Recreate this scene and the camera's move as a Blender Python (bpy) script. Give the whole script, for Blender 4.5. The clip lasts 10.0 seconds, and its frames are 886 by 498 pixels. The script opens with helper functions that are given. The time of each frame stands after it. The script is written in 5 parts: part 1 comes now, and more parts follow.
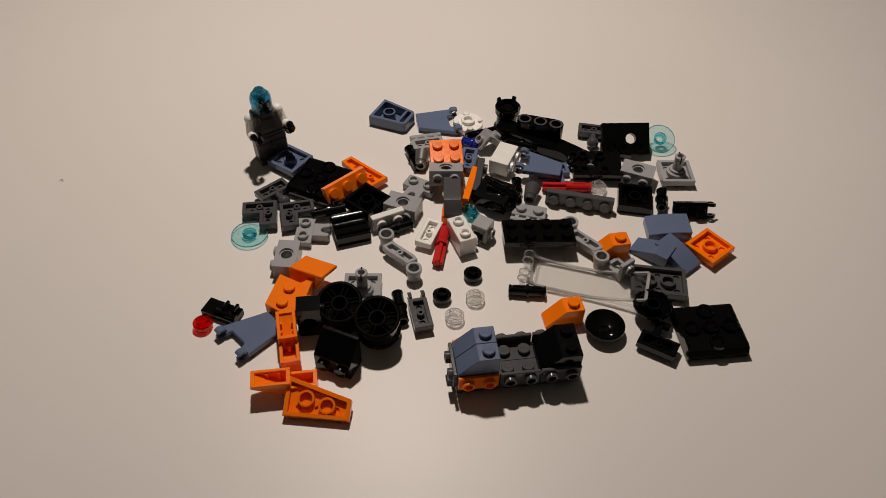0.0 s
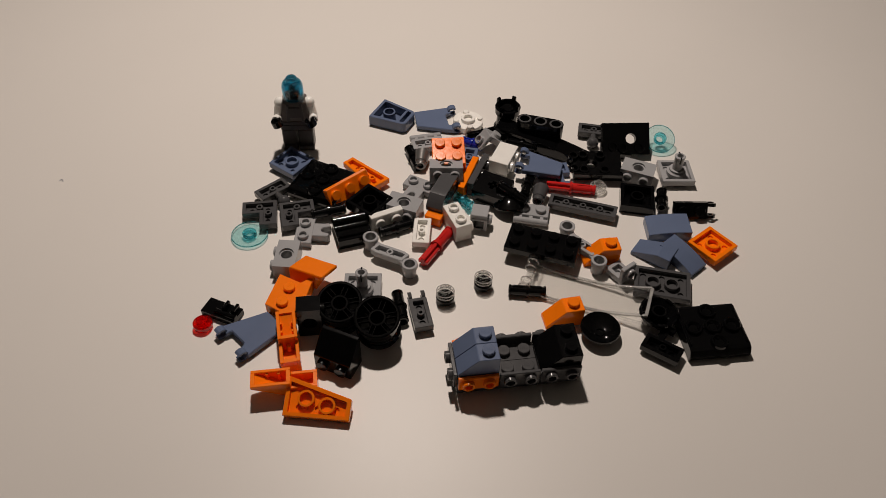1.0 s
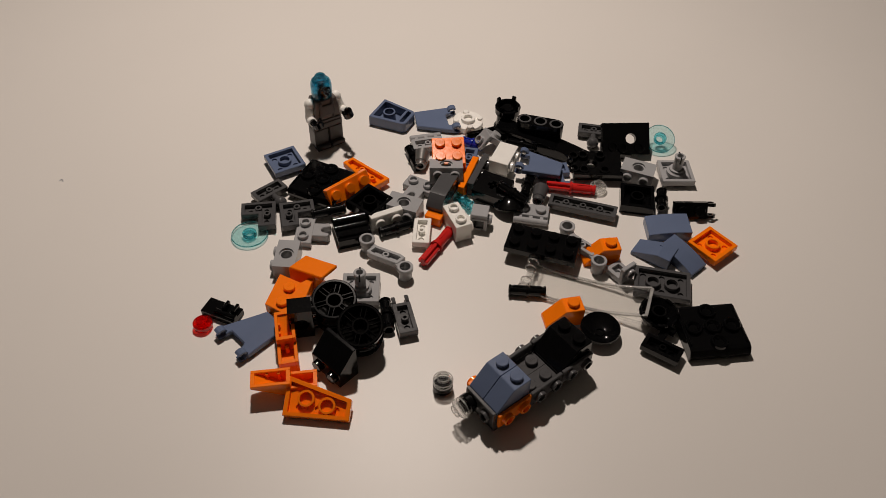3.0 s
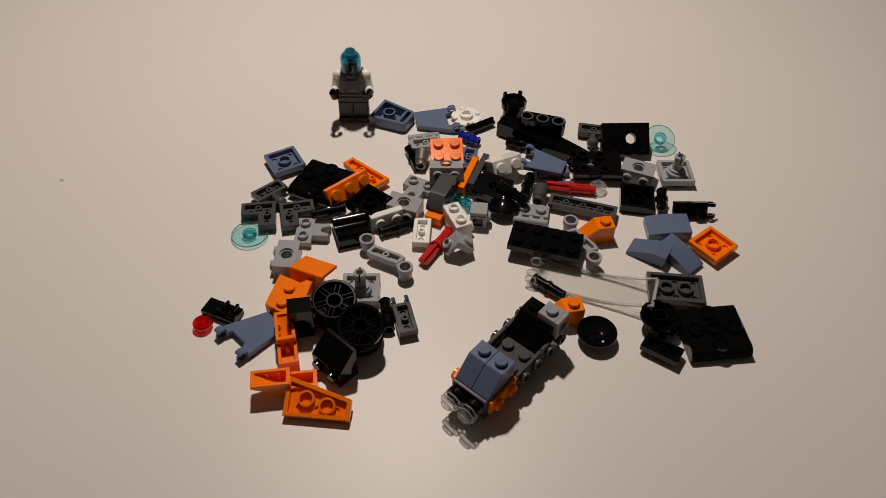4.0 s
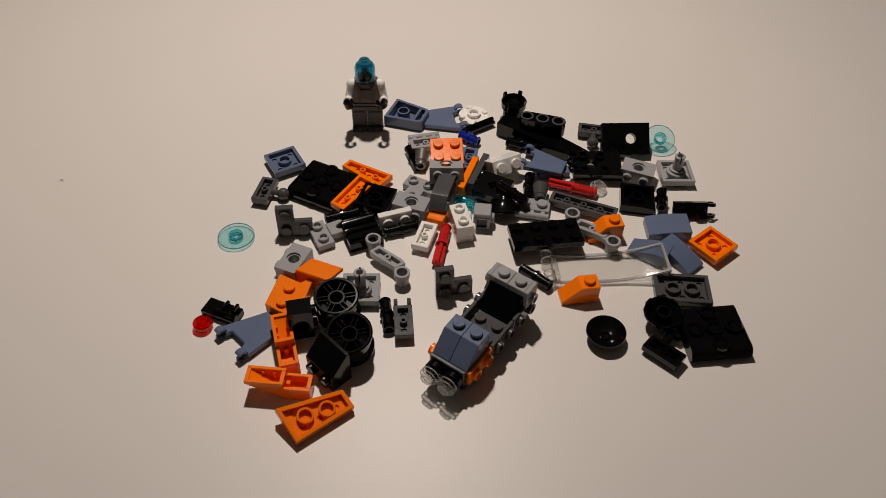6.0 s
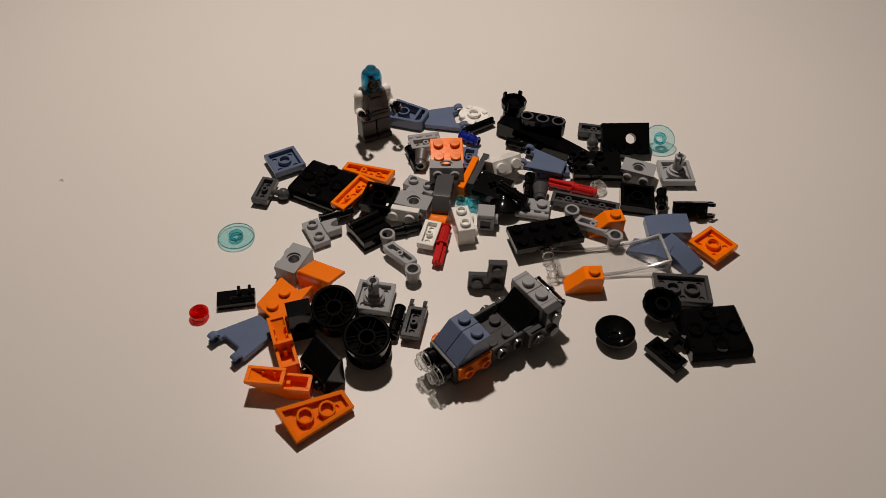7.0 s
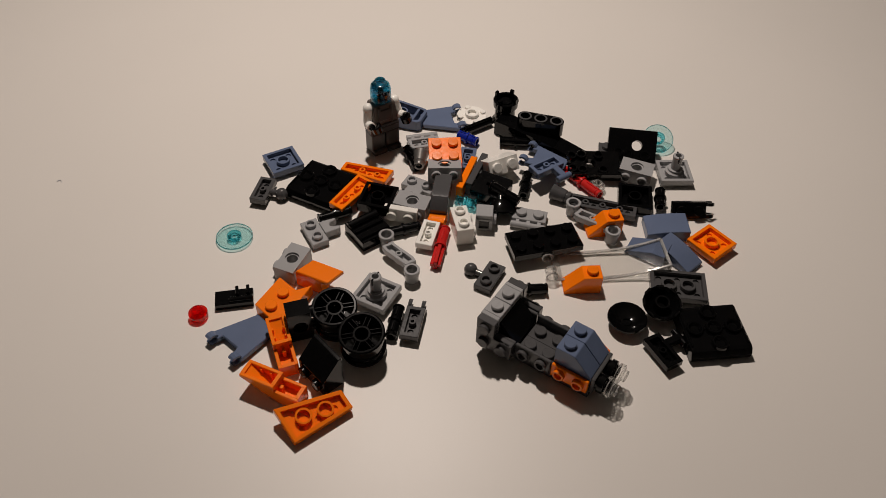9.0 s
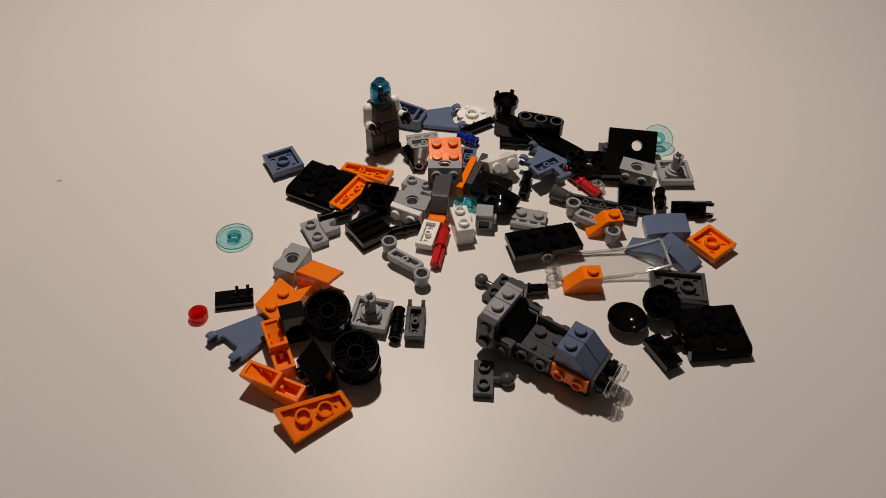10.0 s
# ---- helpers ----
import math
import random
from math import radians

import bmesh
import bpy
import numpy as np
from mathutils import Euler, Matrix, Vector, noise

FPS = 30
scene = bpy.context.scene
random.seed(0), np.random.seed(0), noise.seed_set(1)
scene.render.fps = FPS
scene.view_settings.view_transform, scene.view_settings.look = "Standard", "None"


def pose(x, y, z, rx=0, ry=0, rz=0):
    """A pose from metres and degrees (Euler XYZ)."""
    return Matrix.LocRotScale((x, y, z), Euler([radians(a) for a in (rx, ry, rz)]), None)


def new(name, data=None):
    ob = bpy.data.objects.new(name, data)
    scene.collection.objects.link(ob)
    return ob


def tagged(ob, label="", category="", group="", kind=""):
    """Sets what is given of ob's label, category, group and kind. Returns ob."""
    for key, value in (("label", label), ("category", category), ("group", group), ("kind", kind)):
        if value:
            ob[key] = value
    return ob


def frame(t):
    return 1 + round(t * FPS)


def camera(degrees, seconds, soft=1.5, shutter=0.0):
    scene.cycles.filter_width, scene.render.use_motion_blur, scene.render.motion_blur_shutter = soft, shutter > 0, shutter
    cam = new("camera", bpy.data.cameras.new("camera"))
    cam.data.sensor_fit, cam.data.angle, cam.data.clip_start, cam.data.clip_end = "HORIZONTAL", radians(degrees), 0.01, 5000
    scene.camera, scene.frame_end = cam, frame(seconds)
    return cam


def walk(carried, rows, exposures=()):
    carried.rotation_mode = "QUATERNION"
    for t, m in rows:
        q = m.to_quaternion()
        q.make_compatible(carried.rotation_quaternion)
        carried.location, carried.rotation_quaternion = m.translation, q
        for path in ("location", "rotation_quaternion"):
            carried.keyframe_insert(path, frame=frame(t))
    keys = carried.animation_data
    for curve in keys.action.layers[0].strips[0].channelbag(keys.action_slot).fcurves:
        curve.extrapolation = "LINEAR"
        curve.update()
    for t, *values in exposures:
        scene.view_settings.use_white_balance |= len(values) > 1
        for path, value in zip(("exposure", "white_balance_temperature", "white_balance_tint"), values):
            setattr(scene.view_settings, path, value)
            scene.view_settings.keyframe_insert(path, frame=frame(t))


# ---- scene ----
# ---- camera ----
cam = camera(57.0, 10.0, soft=0.3)
EYE, TURN = (0.0, 0.0, 0.2678), pose(0, 0, 0, 43.2955, 0, 0)
VIEW = pose(*EYE) @ TURN @ pose(0, 0, 0, 0, 0, 1.327)
NUDGED = pose(*EYE) @ pose(0, 0, 0, 0, 0, -0.14) @ TURN @ pose(0, 0, 0, 0, 0, 1.327)
walk(cam, [(0.0, VIEW), (8.0, VIEW), (8.1, NUDGED), (10.0, NUDGED)], exposures=[(0.0, 0.0), (10.0, 0.0)])

# ---- light: one warm bare lamp low over the far part of the table, in a closed room at night ----
world = bpy.data.worlds.new("room_air")
scene.world = world
world.use_nodes = True
world.node_tree.nodes["Background"].inputs[0].default_value = (1.0, 0.86, 0.7, 1)
world.node_tree.nodes["Background"].inputs[1].default_value = 0.065
bulb = bpy.data.lights.new("lamp", "POINT")
bulb.energy, bulb.color, bulb.shadow_soft_size = 9.25, (1.0, 0.872, 0.782), 0.015
new("lamp", bulb).location = (-0.046, 0.452, 0.525)


# ---- materials ----
def plain(name, colour, rough=0.17, bump=0.015, scuff=0.03, sheen=0.45):
    """Moulded plastic: a little mottling, fine scuffs in the gloss, a faint orange-peel relief."""
    m = bpy.data.materials.new(name)
    m.use_nodes = True
    n, link = m.node_tree.nodes, m.node_tree.links
    b = n["Principled BSDF"]
    b.inputs["Specular IOR Level"].default_value = sheen
    pos = n.new("ShaderNodeTexCoord")
    info = n.new("ShaderNodeObjectInfo")
    big = n.new("ShaderNodeTexNoise")
    big.inputs["Scale"].default_value, big.inputs["Detail"].default_value = 90, 4
    fine = n.new("ShaderNodeTexNoise")
    fine.inputs["Scale"].default_value, fine.inputs["Detail"].default_value = 900, 6
    link.new(pos.outputs["Object"], big.inputs["Vector"])
    link.new(pos.outputs["Object"], fine.inputs["Vector"])
    tone = n.new("ShaderNodeMapRange")
    tone.inputs["To Min"].default_value, tone.inputs["To Max"].default_value = 0.9, 1.08
    link.new(big.outputs["Fac"], tone.inputs["Value"])
    own = n.new("ShaderNodeMapRange")
    own.inputs["To Min"].default_value, own.inputs["To Max"].default_value = 0.94, 1.06
    link.new(info.outputs["Random"], own.inputs["Value"])
    both = n.new("ShaderNodeMath")
    both.operation = "MULTIPLY"
    link.new(tone.outputs[0], both.inputs[0]), link.new(own.outputs[0], both.inputs[1])
    mix = n.new("ShaderNodeVectorMath")
    mix.operation = "SCALE"
    mix.inputs[0].default_value = colour
    link.new(both.outputs[0], mix.inputs["Scale"])
    link.new(mix.outputs[0], b.inputs["Base Color"])
    gloss = n.new("ShaderNodeMapRange")
    gloss.inputs["From Min"].default_value, gloss.inputs["From Max"].default_value = 0.35, 0.7
    gloss.inputs["To Min"].default_value, gloss.inputs["To Max"].default_value = rough - scuff, rough + scuff
    link.new(fine.outputs["Fac"], gloss.inputs["Value"])
    link.new(gloss.outputs[0], b.inputs["Roughness"])
    relief = n.new("ShaderNodeBump")
    relief.inputs["Strength"].default_value, relief.inputs["Distance"].default_value = bump, 0.0002
    link.new(fine.outputs["Fac"], relief.inputs["Height"])
    link.new(relief.outputs[0], b.inputs["Normal"])
    return m


def clear(name, colour, rough=0.0, solid=0.3, through_light=1.0):
    """Clear moulded plastic: part straight-through, part refracting, with a sharp gloss that grows at grazing angles."""
    m = bpy.data.materials.new(name)
    m.use_nodes = True
    n, link = m.node_tree.nodes, m.node_tree.links
    b = n["Principled BSDF"]
    b.inputs["Base Color"].default_value = (*colour, 1)
    bare = n.new("ShaderNodeBsdfTransparent")
    bare.inputs[0].default_value = (*colour, 1)
    both = n.new("ShaderNodeMixShader")
    both.inputs[0].default_value = solid
    link.new(bare.outputs[0], both.inputs[1]), link.new(b.outputs[0], both.inputs[2])
    b.inputs["Transmission Weight"].default_value = through_light
    b.inputs["IOR"].default_value = 1.52
    fine = n.new("ShaderNodeTexNoise")
    fine.inputs["Scale"].default_value = 400
    level = n.new("ShaderNodeMapRange")
    level.inputs["To Min"].default_value, level.inputs["To Max"].default_value = rough, rough + 0.03
    link.new(fine.outputs["Fac"], level.inputs["Value"])
    link.new(level.outputs[0], b.inputs["Roughness"])
    shine = n.new("ShaderNodeBsdfGlossy")
    shine.inputs["Roughness"].default_value = 0.07
    edge = n.new("ShaderNodeLayerWeight")
    steep = n.new("ShaderNodeMath")
    steep.operation, steep.inputs[1].default_value = "POWER", 4.0
    link.new(edge.outputs["Facing"], steep.inputs[0])
    amount = n.new("ShaderNodeMapRange")
    amount.inputs["To Min"].default_value, amount.inputs["To Max"].default_value = 0.03, 0.6
    link.new(steep.outputs[0], amount.inputs["Value"])
    top = n.new("ShaderNodeMixShader")
    link.new(amount.outputs[0], top.inputs[0])
    link.new(both.outputs[0], top.inputs[1]), link.new(shine.outputs[0], top.inputs[2])
    link.new(top.outputs[0], n["Material Output"].inputs["Surface"])
    return m


MAT = {
    "orange": plain("orange_plastic", (0.98, 0.203, 0.003)),
    "slate": plain("slate_blue_plastic", (0.118, 0.152, 0.24)),
    "dark": plain("dark_grey_plastic", (0.074, 0.073, 0.075)),
    "grey": plain("light_grey_plastic", (0.35, 0.35, 0.355)),
    "black": plain("black_plastic", (0.0022, 0.0022, 0.0025), 0.12, 0.006, 0.012, 0.38),
    "white": plain("white_plastic", (0.88, 0.86, 0.81)),
    "red": plain("red_plastic", (0.56, 0.018, 0.016)),
    "blue": plain("blue_plastic", (0.008, 0.022, 0.30)),
    "pewter": plain("pewter_plastic", (0.22, 0.21, 0.2), 0.33, 0.1),
    "jacket": plain("grey_brown_plastic", (0.115, 0.095, 0.082), 0.4),
    "jacket_dark": plain("grey_plastic_trousers", (0.06, 0.054, 0.05), 0.4),
    "clear": clear("clear_plastic", (0.985, 0.985, 0.98), 0.0, 0.22),
    "film": clear("thin_clear_plastic", (0.985, 0.985, 0.98), 0.0, 0.06),
    # next two: milky white, the light piped to clear edges put into the colour
    "clear_rim": clear("clear_plastic_rim_glint", (0.93, 0.92, 0.9), 0.05, 0.42, 0.4),
    "clear_edge": clear("clear_plastic_edge_glint", (0.93, 0.92, 0.9), 0.05, 0.5, 0.4),
    "aqua_film": clear("thin_clear_aqua_plastic", (0.84, 0.97, 0.975), 0.0, 0.06),
    "aqua_edge": clear("clear_aqua_plastic_edge", (0.22, 0.62, 0.66), 0.08, 0.42, 0.6),
    "aqua": clear("clear_aqua_plastic", (0.42, 0.87, 0.93), 0.0, 0.5),
    "helmet": clear("clear_deep_aqua_plastic", (0.20, 0.70, 0.86), 0.0, 0.55),
    "ruby": clear("clear_red_plastic", (0.95, 0.06, 0.04), 0.0, 0.5),
}
MAT["pewter"].node_tree.nodes["Principled BSDF"].inputs["Metallic"].default_value = 0.7


def tabletop_material():
    m = plain("warm_white_laminate", (0.74, 0.705, 0.66), 0.44, 0.008, 0.012)
    n = m.node_tree.nodes
    for x in n:
        if x.type == "TEX_NOISE":
            x.inputs["Scale"].default_value *= 0.09 if x.inputs["Scale"].default_value < 200 else 1.6
        if x.type == "MAP_RANGE" and abs(x.inputs["To Min"].default_value - 0.9) < 0.001:
            x.inputs["To Min"].default_value, x.inputs["To Max"].default_value = 0.965, 1.03
    return m


# ---- mesh helpers, in millimetres ----
MM = 0.001
CACHE = {}


def flush(bm, name, mats, angle=19):
    """A mesh datablock from a bmesh built in millimetres."""
    bmesh.ops.recalc_face_normals(bm, faces=bm.faces)
    me = bpy.data.meshes.new(name)
    bm.to_mesh(me)
    bm.free()
    me.transform(Matrix.Scale(MM, 4))
    for m in mats if isinstance(mats, (list, tuple)) else [mats]:
        me.materials.append(MAT[m] if isinstance(m, str) else m)
    for p in me.polygons:
        p.use_smooth = True
    me.set_sharp_from_angle(angle=radians(angle))
    return me


def part(name, bm, material, parent, label="", at=None):
    """One mesh object under a thing or under a part; bm may be a finished mesh."""
    ob = new(name, bm if isinstance(bm, bpy.types.Mesh) else flush(bm, name, material))
    ob.parent = parent
    if at is not None:
        m = at.copy()
        m.translation = at.translation * MM
        ob.matrix_basis = m
    return tagged(ob, label)


GROUPS = {
    "toy_pin": "loose connector pins", "toy_axle_pin": "red axle pins", "toy_hole_brick": "bricks with a round hole",
    "toy_slope": "loose slopes", "toy_curved_slope": "loose curved slopes", "toy_round_plate": "small round plates",
    "toy_lever": "levers with tubes", "toy_corner_plate": "corner plates", "toy_ball_plate": "plates with a tow ball",
    "toy_pin_plate": "plates with a pin", "toy_wing": "slate wings", "toy_chassis": "ribbed chassis blocks", "toy_dish": "dishes",
    "toy_plate": "loose plates", "toy_brick": "loose bricks", "toy_wedge_plate": "orange wedge plates", "toy_wheel_piece": "spoked wheels",
    "toy_hinge_plate": "hinge plates", "toy_bar_plate": "plates with a bar", "toy_clip_plate": "plates with clips", "toy_bracket": "angle brackets",
    "toy_cone": "loose cones", "toy_hole_plate": "black plates with a hole",
}


def thing(name, bm, material, label, category, group=""):
    return tagged(new(name, flush(bm, name, material)), label, category, group or GROUPS.get(name, ""))


def merge(bm, other, m=None, index=0):
    me = bpy.data.meshes.new("tmp")
    for f in other.faces:
        f.material_index = index
    bmesh.ops.recalc_face_normals(other, faces=other.faces)
    other.to_mesh(me)
    other.free()
    if m is not None:
        me.transform(m)
    bm.from_mesh(me)
    bpy.data.meshes.remove(me)


def box(bm, size, at=(0, 0, 0), bevel=0.22, m=None, index=0):
    b = bmesh.new()
    bmesh.ops.create_cube(b, size=1.0)
    bmesh.ops.scale(b, vec=size, verts=b.verts)
    if bevel:
        bmesh.ops.bevel(b, geom=b.edges[:], offset=bevel, segments=1, affect="EDGES")
    bmesh.ops.translate(b, vec=at, verts=b.verts)
    merge(bm, b, m, index)


def prism(outline, z0, z1, bevel=0.22):
    b = bmesh.new()
    low = [b.verts.new((x, y, z0)) for x, y in outline]
    top = [b.verts.new((x, y, z1)) for x, y in outline]
    k = len(outline)
    b.faces.new(low[::-1]), b.faces.new(top)
    for i in range(k):
        b.faces.new((low[i], low[(i + 1) % k], top[(i + 1) % k], top[i]))
    bmesh.ops.recalc_face_normals(b, faces=b.faces)
    if bevel:
        sharp = [e for e in b.edges if e.calc_face_angle(0) > 0.6]
        bmesh.ops.bevel(b, geom=sharp, offset=bevel, segments=1, affect="EDGES")
    return b


def hollow(b, wall, top, h):
    """Sinks a pocket into the underside of a prism that is h high."""
    b.faces.ensure_lookup_table()
    under = max((f for f in b.faces if f.normal.z < -0.99), key=lambda f: f.calc_area())
    bmesh.ops.inset_region(b, faces=[under], thickness=wall, use_even_offset=True)
    bmesh.ops.inset_region(b, faces=[under], thickness=0.03, use_even_offset=True)
    bmesh.ops.translate(b, vec=(0, 0, h - top), verts=under.verts)
    return b


def rect(w, d):
    return [(-w / 2, -d / 2), (w / 2, -d / 2), (w / 2, d / 2), (-w / 2, d / 2)]


def circle(r, n=20, x=0, y=0):
    return [(x + r * math.cos(2 * math.pi * i / n), y + r * math.sin(2 * math.pi * i / n)) for i in range(n)]


def sheet(outline, holes, z0, z1):
    """A flat sheet with real holes through it."""
    b = bmesh.new()
    edges = []
    for loop in [outline, *holes]:
        v = [b.verts.new((x, y, z0)) for x, y in loop]
        edges += [b.edges.new((v[i], v[(i + 1) % len(v)])) for i in range(len(v))]
    bmesh.ops.triangle_fill(b, edges=edges, use_beauty=True, use_dissolve=False)
    g = bmesh.ops.extrude_face_region(b, geom=b.faces[:])
    bmesh.ops.translate(b, vec=(0, 0, z1 - z0), verts=[x for x in g["geom"] if isinstance(x, bmesh.types.BMVert)])
    bmesh.ops.recalc_face_normals(b, faces=b.faces)
    return b


def lathe(profile, n=24, closed=False):
    """Turns a profile of (radius, height) round the z axis."""
    b = bmesh.new()
    rings = []
    for r, z in profile:
        rings.append([b.verts.new((0, 0, z))] if r < 1e-6 else [b.verts.new((x, y, z)) for x, y in circle(r, n)])
    pairs = list(zip(rings, rings[1:])) + ([(rings[-1], rings[0])] if closed else [])
    for p, q in pairs:
        for i in range(n):
            j = (i + 1) % n
            f = [p[i % len(p)], p[j % len(p)], q[j % len(q)], q[i % len(q)]]
            f = list(dict.fromkeys(f))
            if len(f) > 2:
                b.faces.new(f)
    bmesh.ops.recalc_face_normals(b, faces=b.faces)
    return b


def tube(r, inner, z0, z1, n=20):
    e = 0.15
    return lathe([(r - e, z0), (r, z0 + e), (r, z1 - e), (r - e, z1), (inner, z1), (inner, z0)], n, True)


def rod(r, z0, z1, n=20, e=0.25):
    return lathe([(0, z0), (r - e, z0), (r, z0 + e), (r, z1 - e), (r - e, z1), (0, z1)], n)


def ball(r, at=(0, 0, 0), n=16):
    b = bmesh.new()
    bmesh.ops.create_uvsphere(b, u_segments=n + 4, v_segments=n, radius=r)
    bmesh.ops.translate(b, vec=at, verts=b.verts)
    return b


ALONG_X, ALONG_Y = pose(0, 0, 0, 0, 90, 0), pose(0, 0, 0, -90, 0, 0)


def stud_mesh(col, open_top=False):
    key = ("stud", col, open_top)
    if key not in CACHE:
        if open_top:
            b = lathe([(2.45, -0.1), (2.45, 1.5), (2.25, 1.7), (1.75, 1.7), (1.6, 1.55), (1.6, 0.2), (0, 0.2)], 22)
        else:
            b = lathe([(2.45, -0.1), (2.45, 1.5), (2.25, 1.7), (0, 1.7)], 22)
            for x in (-1.2, -0.4, 0.4, 1.2):
                box(b, (0.4, 1.0, 0.2), (x, 0, 1.645), 0.05)
        CACHE[key] = flush(b, "stud", col)
    return CACHE[key]


def tube_mesh(col, h, thick=True):
    key = ("tube", col, h, thick)
    if key not in CACHE:
        CACHE[key] = flush(tube(3.25, 2.4, -h / 2, h / 2) if thick else tube(1.6, 0.8, -h / 2, h / 2, 14), "tube", col)
    return CACHE[key]


def add_studs(ob, col, places, open_top=False):
    """places: matrices in millimetres; z leaves the face."""
    for m in places:
        part("stud", stud_mesh(col, open_top), col, ob, at=m)


def grid(nx, ny):
    return [((i - (nx - 1) / 2) * 8, (j - (ny - 1) / 2) * 8) for i in range(nx) for j in range(ny)]


# ---- toy pieces; the origin is the middle of the body, studs point up ----
def brick(name, nx, ny, col, label, h=3.2, studs=True, open_top=False, skip=(), category="toy brick"):
    b = hollow(prism(rect(nx * 8 - 0.2, ny * 8 - 0.2), -h / 2, h / 2), 1.45, 0.3, h)
    merge(b, sheet(rect(nx * 8 - 3.1, ny * 8 - 3.1), [circle(1.3, 12, x, y) for x, y in grid(nx, ny)], h / 2 - 1.1, h / 2 - 0.35))
    ob = thing(name, b, col, label, category)
    if studs:
        add_studs(ob, col, [pose(x, y, h / 2) for i, (x, y) in enumerate(grid(nx, ny)) if i not in skip], open_top)
    deep = h - 1.1
    if nx > 1 and ny > 1:
        for x, y in grid(nx - 1, ny - 1):
            part("tube", tube_mesh(col, deep), col, ob, at=pose(x, y, -0.55))
    else:
        for x, y in grid(max(nx - 1, 1), max(ny - 1, 1)) if nx * ny > 1 else []:
            part("tube", tube_mesh(col, deep, False), col, ob, at=pose(x, y, -0.55))
    return ob


def outline_plate(name, outline, col, label, studs=(), tubes=(), posts=(), h=3.2, category="toy plate", top=1.1):
    """A plate of any outline with a pocket below."""
    b = hollow(prism(outline, -h / 2, h / 2), 1.4, 0.3, h)
    cx, cy = sum(x for x, y in outline) / len(outline), sum(y for x, y in outline) / len(outline)
    inner = [(cx + (x - cx) * 0.86, cy + (y - cy) * 0.86) for x, y in outline]
    merge(b, sheet(inner, [circle(1.1, 12, x * 0.9, y * 0.9) for x, y in studs], h / 2 - top, h / 2 - 0.35))
    ob = thing(name, b, col, label, category)
    add_studs(ob, col, [pose(x, y, h / 2) for x, y in studs])
    for x, y in tubes:
        part("tube", tube_mesh(col, h - 1.1), col, ob, at=pose(x, y, -0.55))
    for x, y in posts:
        part("tube", tube_mesh(col, h - 1.1, False), col, ob, at=pose(x, y, -0.55))
    return ob


def slope(name, length, ny, col, label, h=9.6, flat=8.0, lip=1.6, studs=True, steps=1, category="toy slope"):
    """High end at +x with a row of studs, sloping down to a lip at -x."""
    L, w = length - 0.2, ny * 8 - 0.2
    side = [(-L / 2, -h / 2), (L / 2, -h / 2), (L / 2, h / 2), (L / 2 - flat, h / 2)]
    if steps > 1:
        for i in range(1, steps):
            a = i / steps * math.pi / 2
            side.append((L / 2 - flat - (L - flat) * math.sin(a), -h / 2 + lip + (h - lip) * math.cos(a)))
    side.append((-L / 2, -h / 2 + lip))
    b = prism(side, -w / 2, w / 2)
    bmesh.ops.rotate(b, matrix=Matrix.Rotation(radians(90), 3, "X"), verts=b.verts)
    bmesh.ops.recalc_face_normals(b, faces=b.faces)
    b.faces.ensure_lookup_table()
    under = max((f for f in b.faces if f.normal.z < -0.99), key=lambda f: f.calc_area())
    bmesh.ops.inset_region(b, faces=[under], thickness=1.45, use_even_offset=True)
    bmesh.ops.inset_region(b, faces=[under], thickness=0.03, use_even_offset=True)
    c = under.calc_center_median()
    for v in under.verts:
        v.co.z += (h - 1.2) * 0.85 if v.co.x > c.x else max(lip - 0.9, 0.4)
    ob = thing(name, b, col, label, category)
    if studs:
        add_studs(ob, col, [pose(L / 2 - flat / 2, (j - (ny - 1) / 2) * 8, h / 2) for j in range(ny)])
    if ny >= 2:
        part("tube", tube_mesh(col, 5.0), col, ob, at=pose(length / 2 - 8, 0, -h / 2 + 2.5))
    return ob


def bow(name, length, width, col, label, h=6.4, low=2.2, category="toy slope", flat=0.0):
    """A smooth curved slope without studs; flat: the share of its top that stays level."""
    L, n = length - 0.2, 9
    side = [(-L / 2, -h / 2), (L / 2, -h / 2)]
    for i in range(n + 1):
        u = i / n
        side.append((L / 2 - L * u, -h / 2 + low + (h - low) * (1 - max(0.0, (u - flat) / (1 - flat)) ** 2)))
    b = prism(side, -width / 2, width / 2)
    bmesh.ops.rotate(b, matrix=Matrix.Rotation(radians(90), 3, "X"), verts=b.verts)
    return thing(name, b, col, label, category)


def hole_brick(name, col, label, open_top=True):
    """A one by two brick with a round hole through its long side."""
    b = sheet(rect(15.8, 9.6), [circle(2.45, 24)], -3.0, 3.0)
    for z in (-3.9, 3.0):
        merge(b, sheet(rect(15.8, 9.6), [circle(3.1, 24)], z, z + 0.9))
    bmesh.ops.rotate(b, matrix=Matrix.Rotation(radians(90), 3, "X"), verts=b.verts)
    ob = thing(name, b, col, label, "toy brick")
    add_studs(ob, col, [pose(-4, 0, 4.8), pose(4, 0, 4.8)], open_top)
    return ob


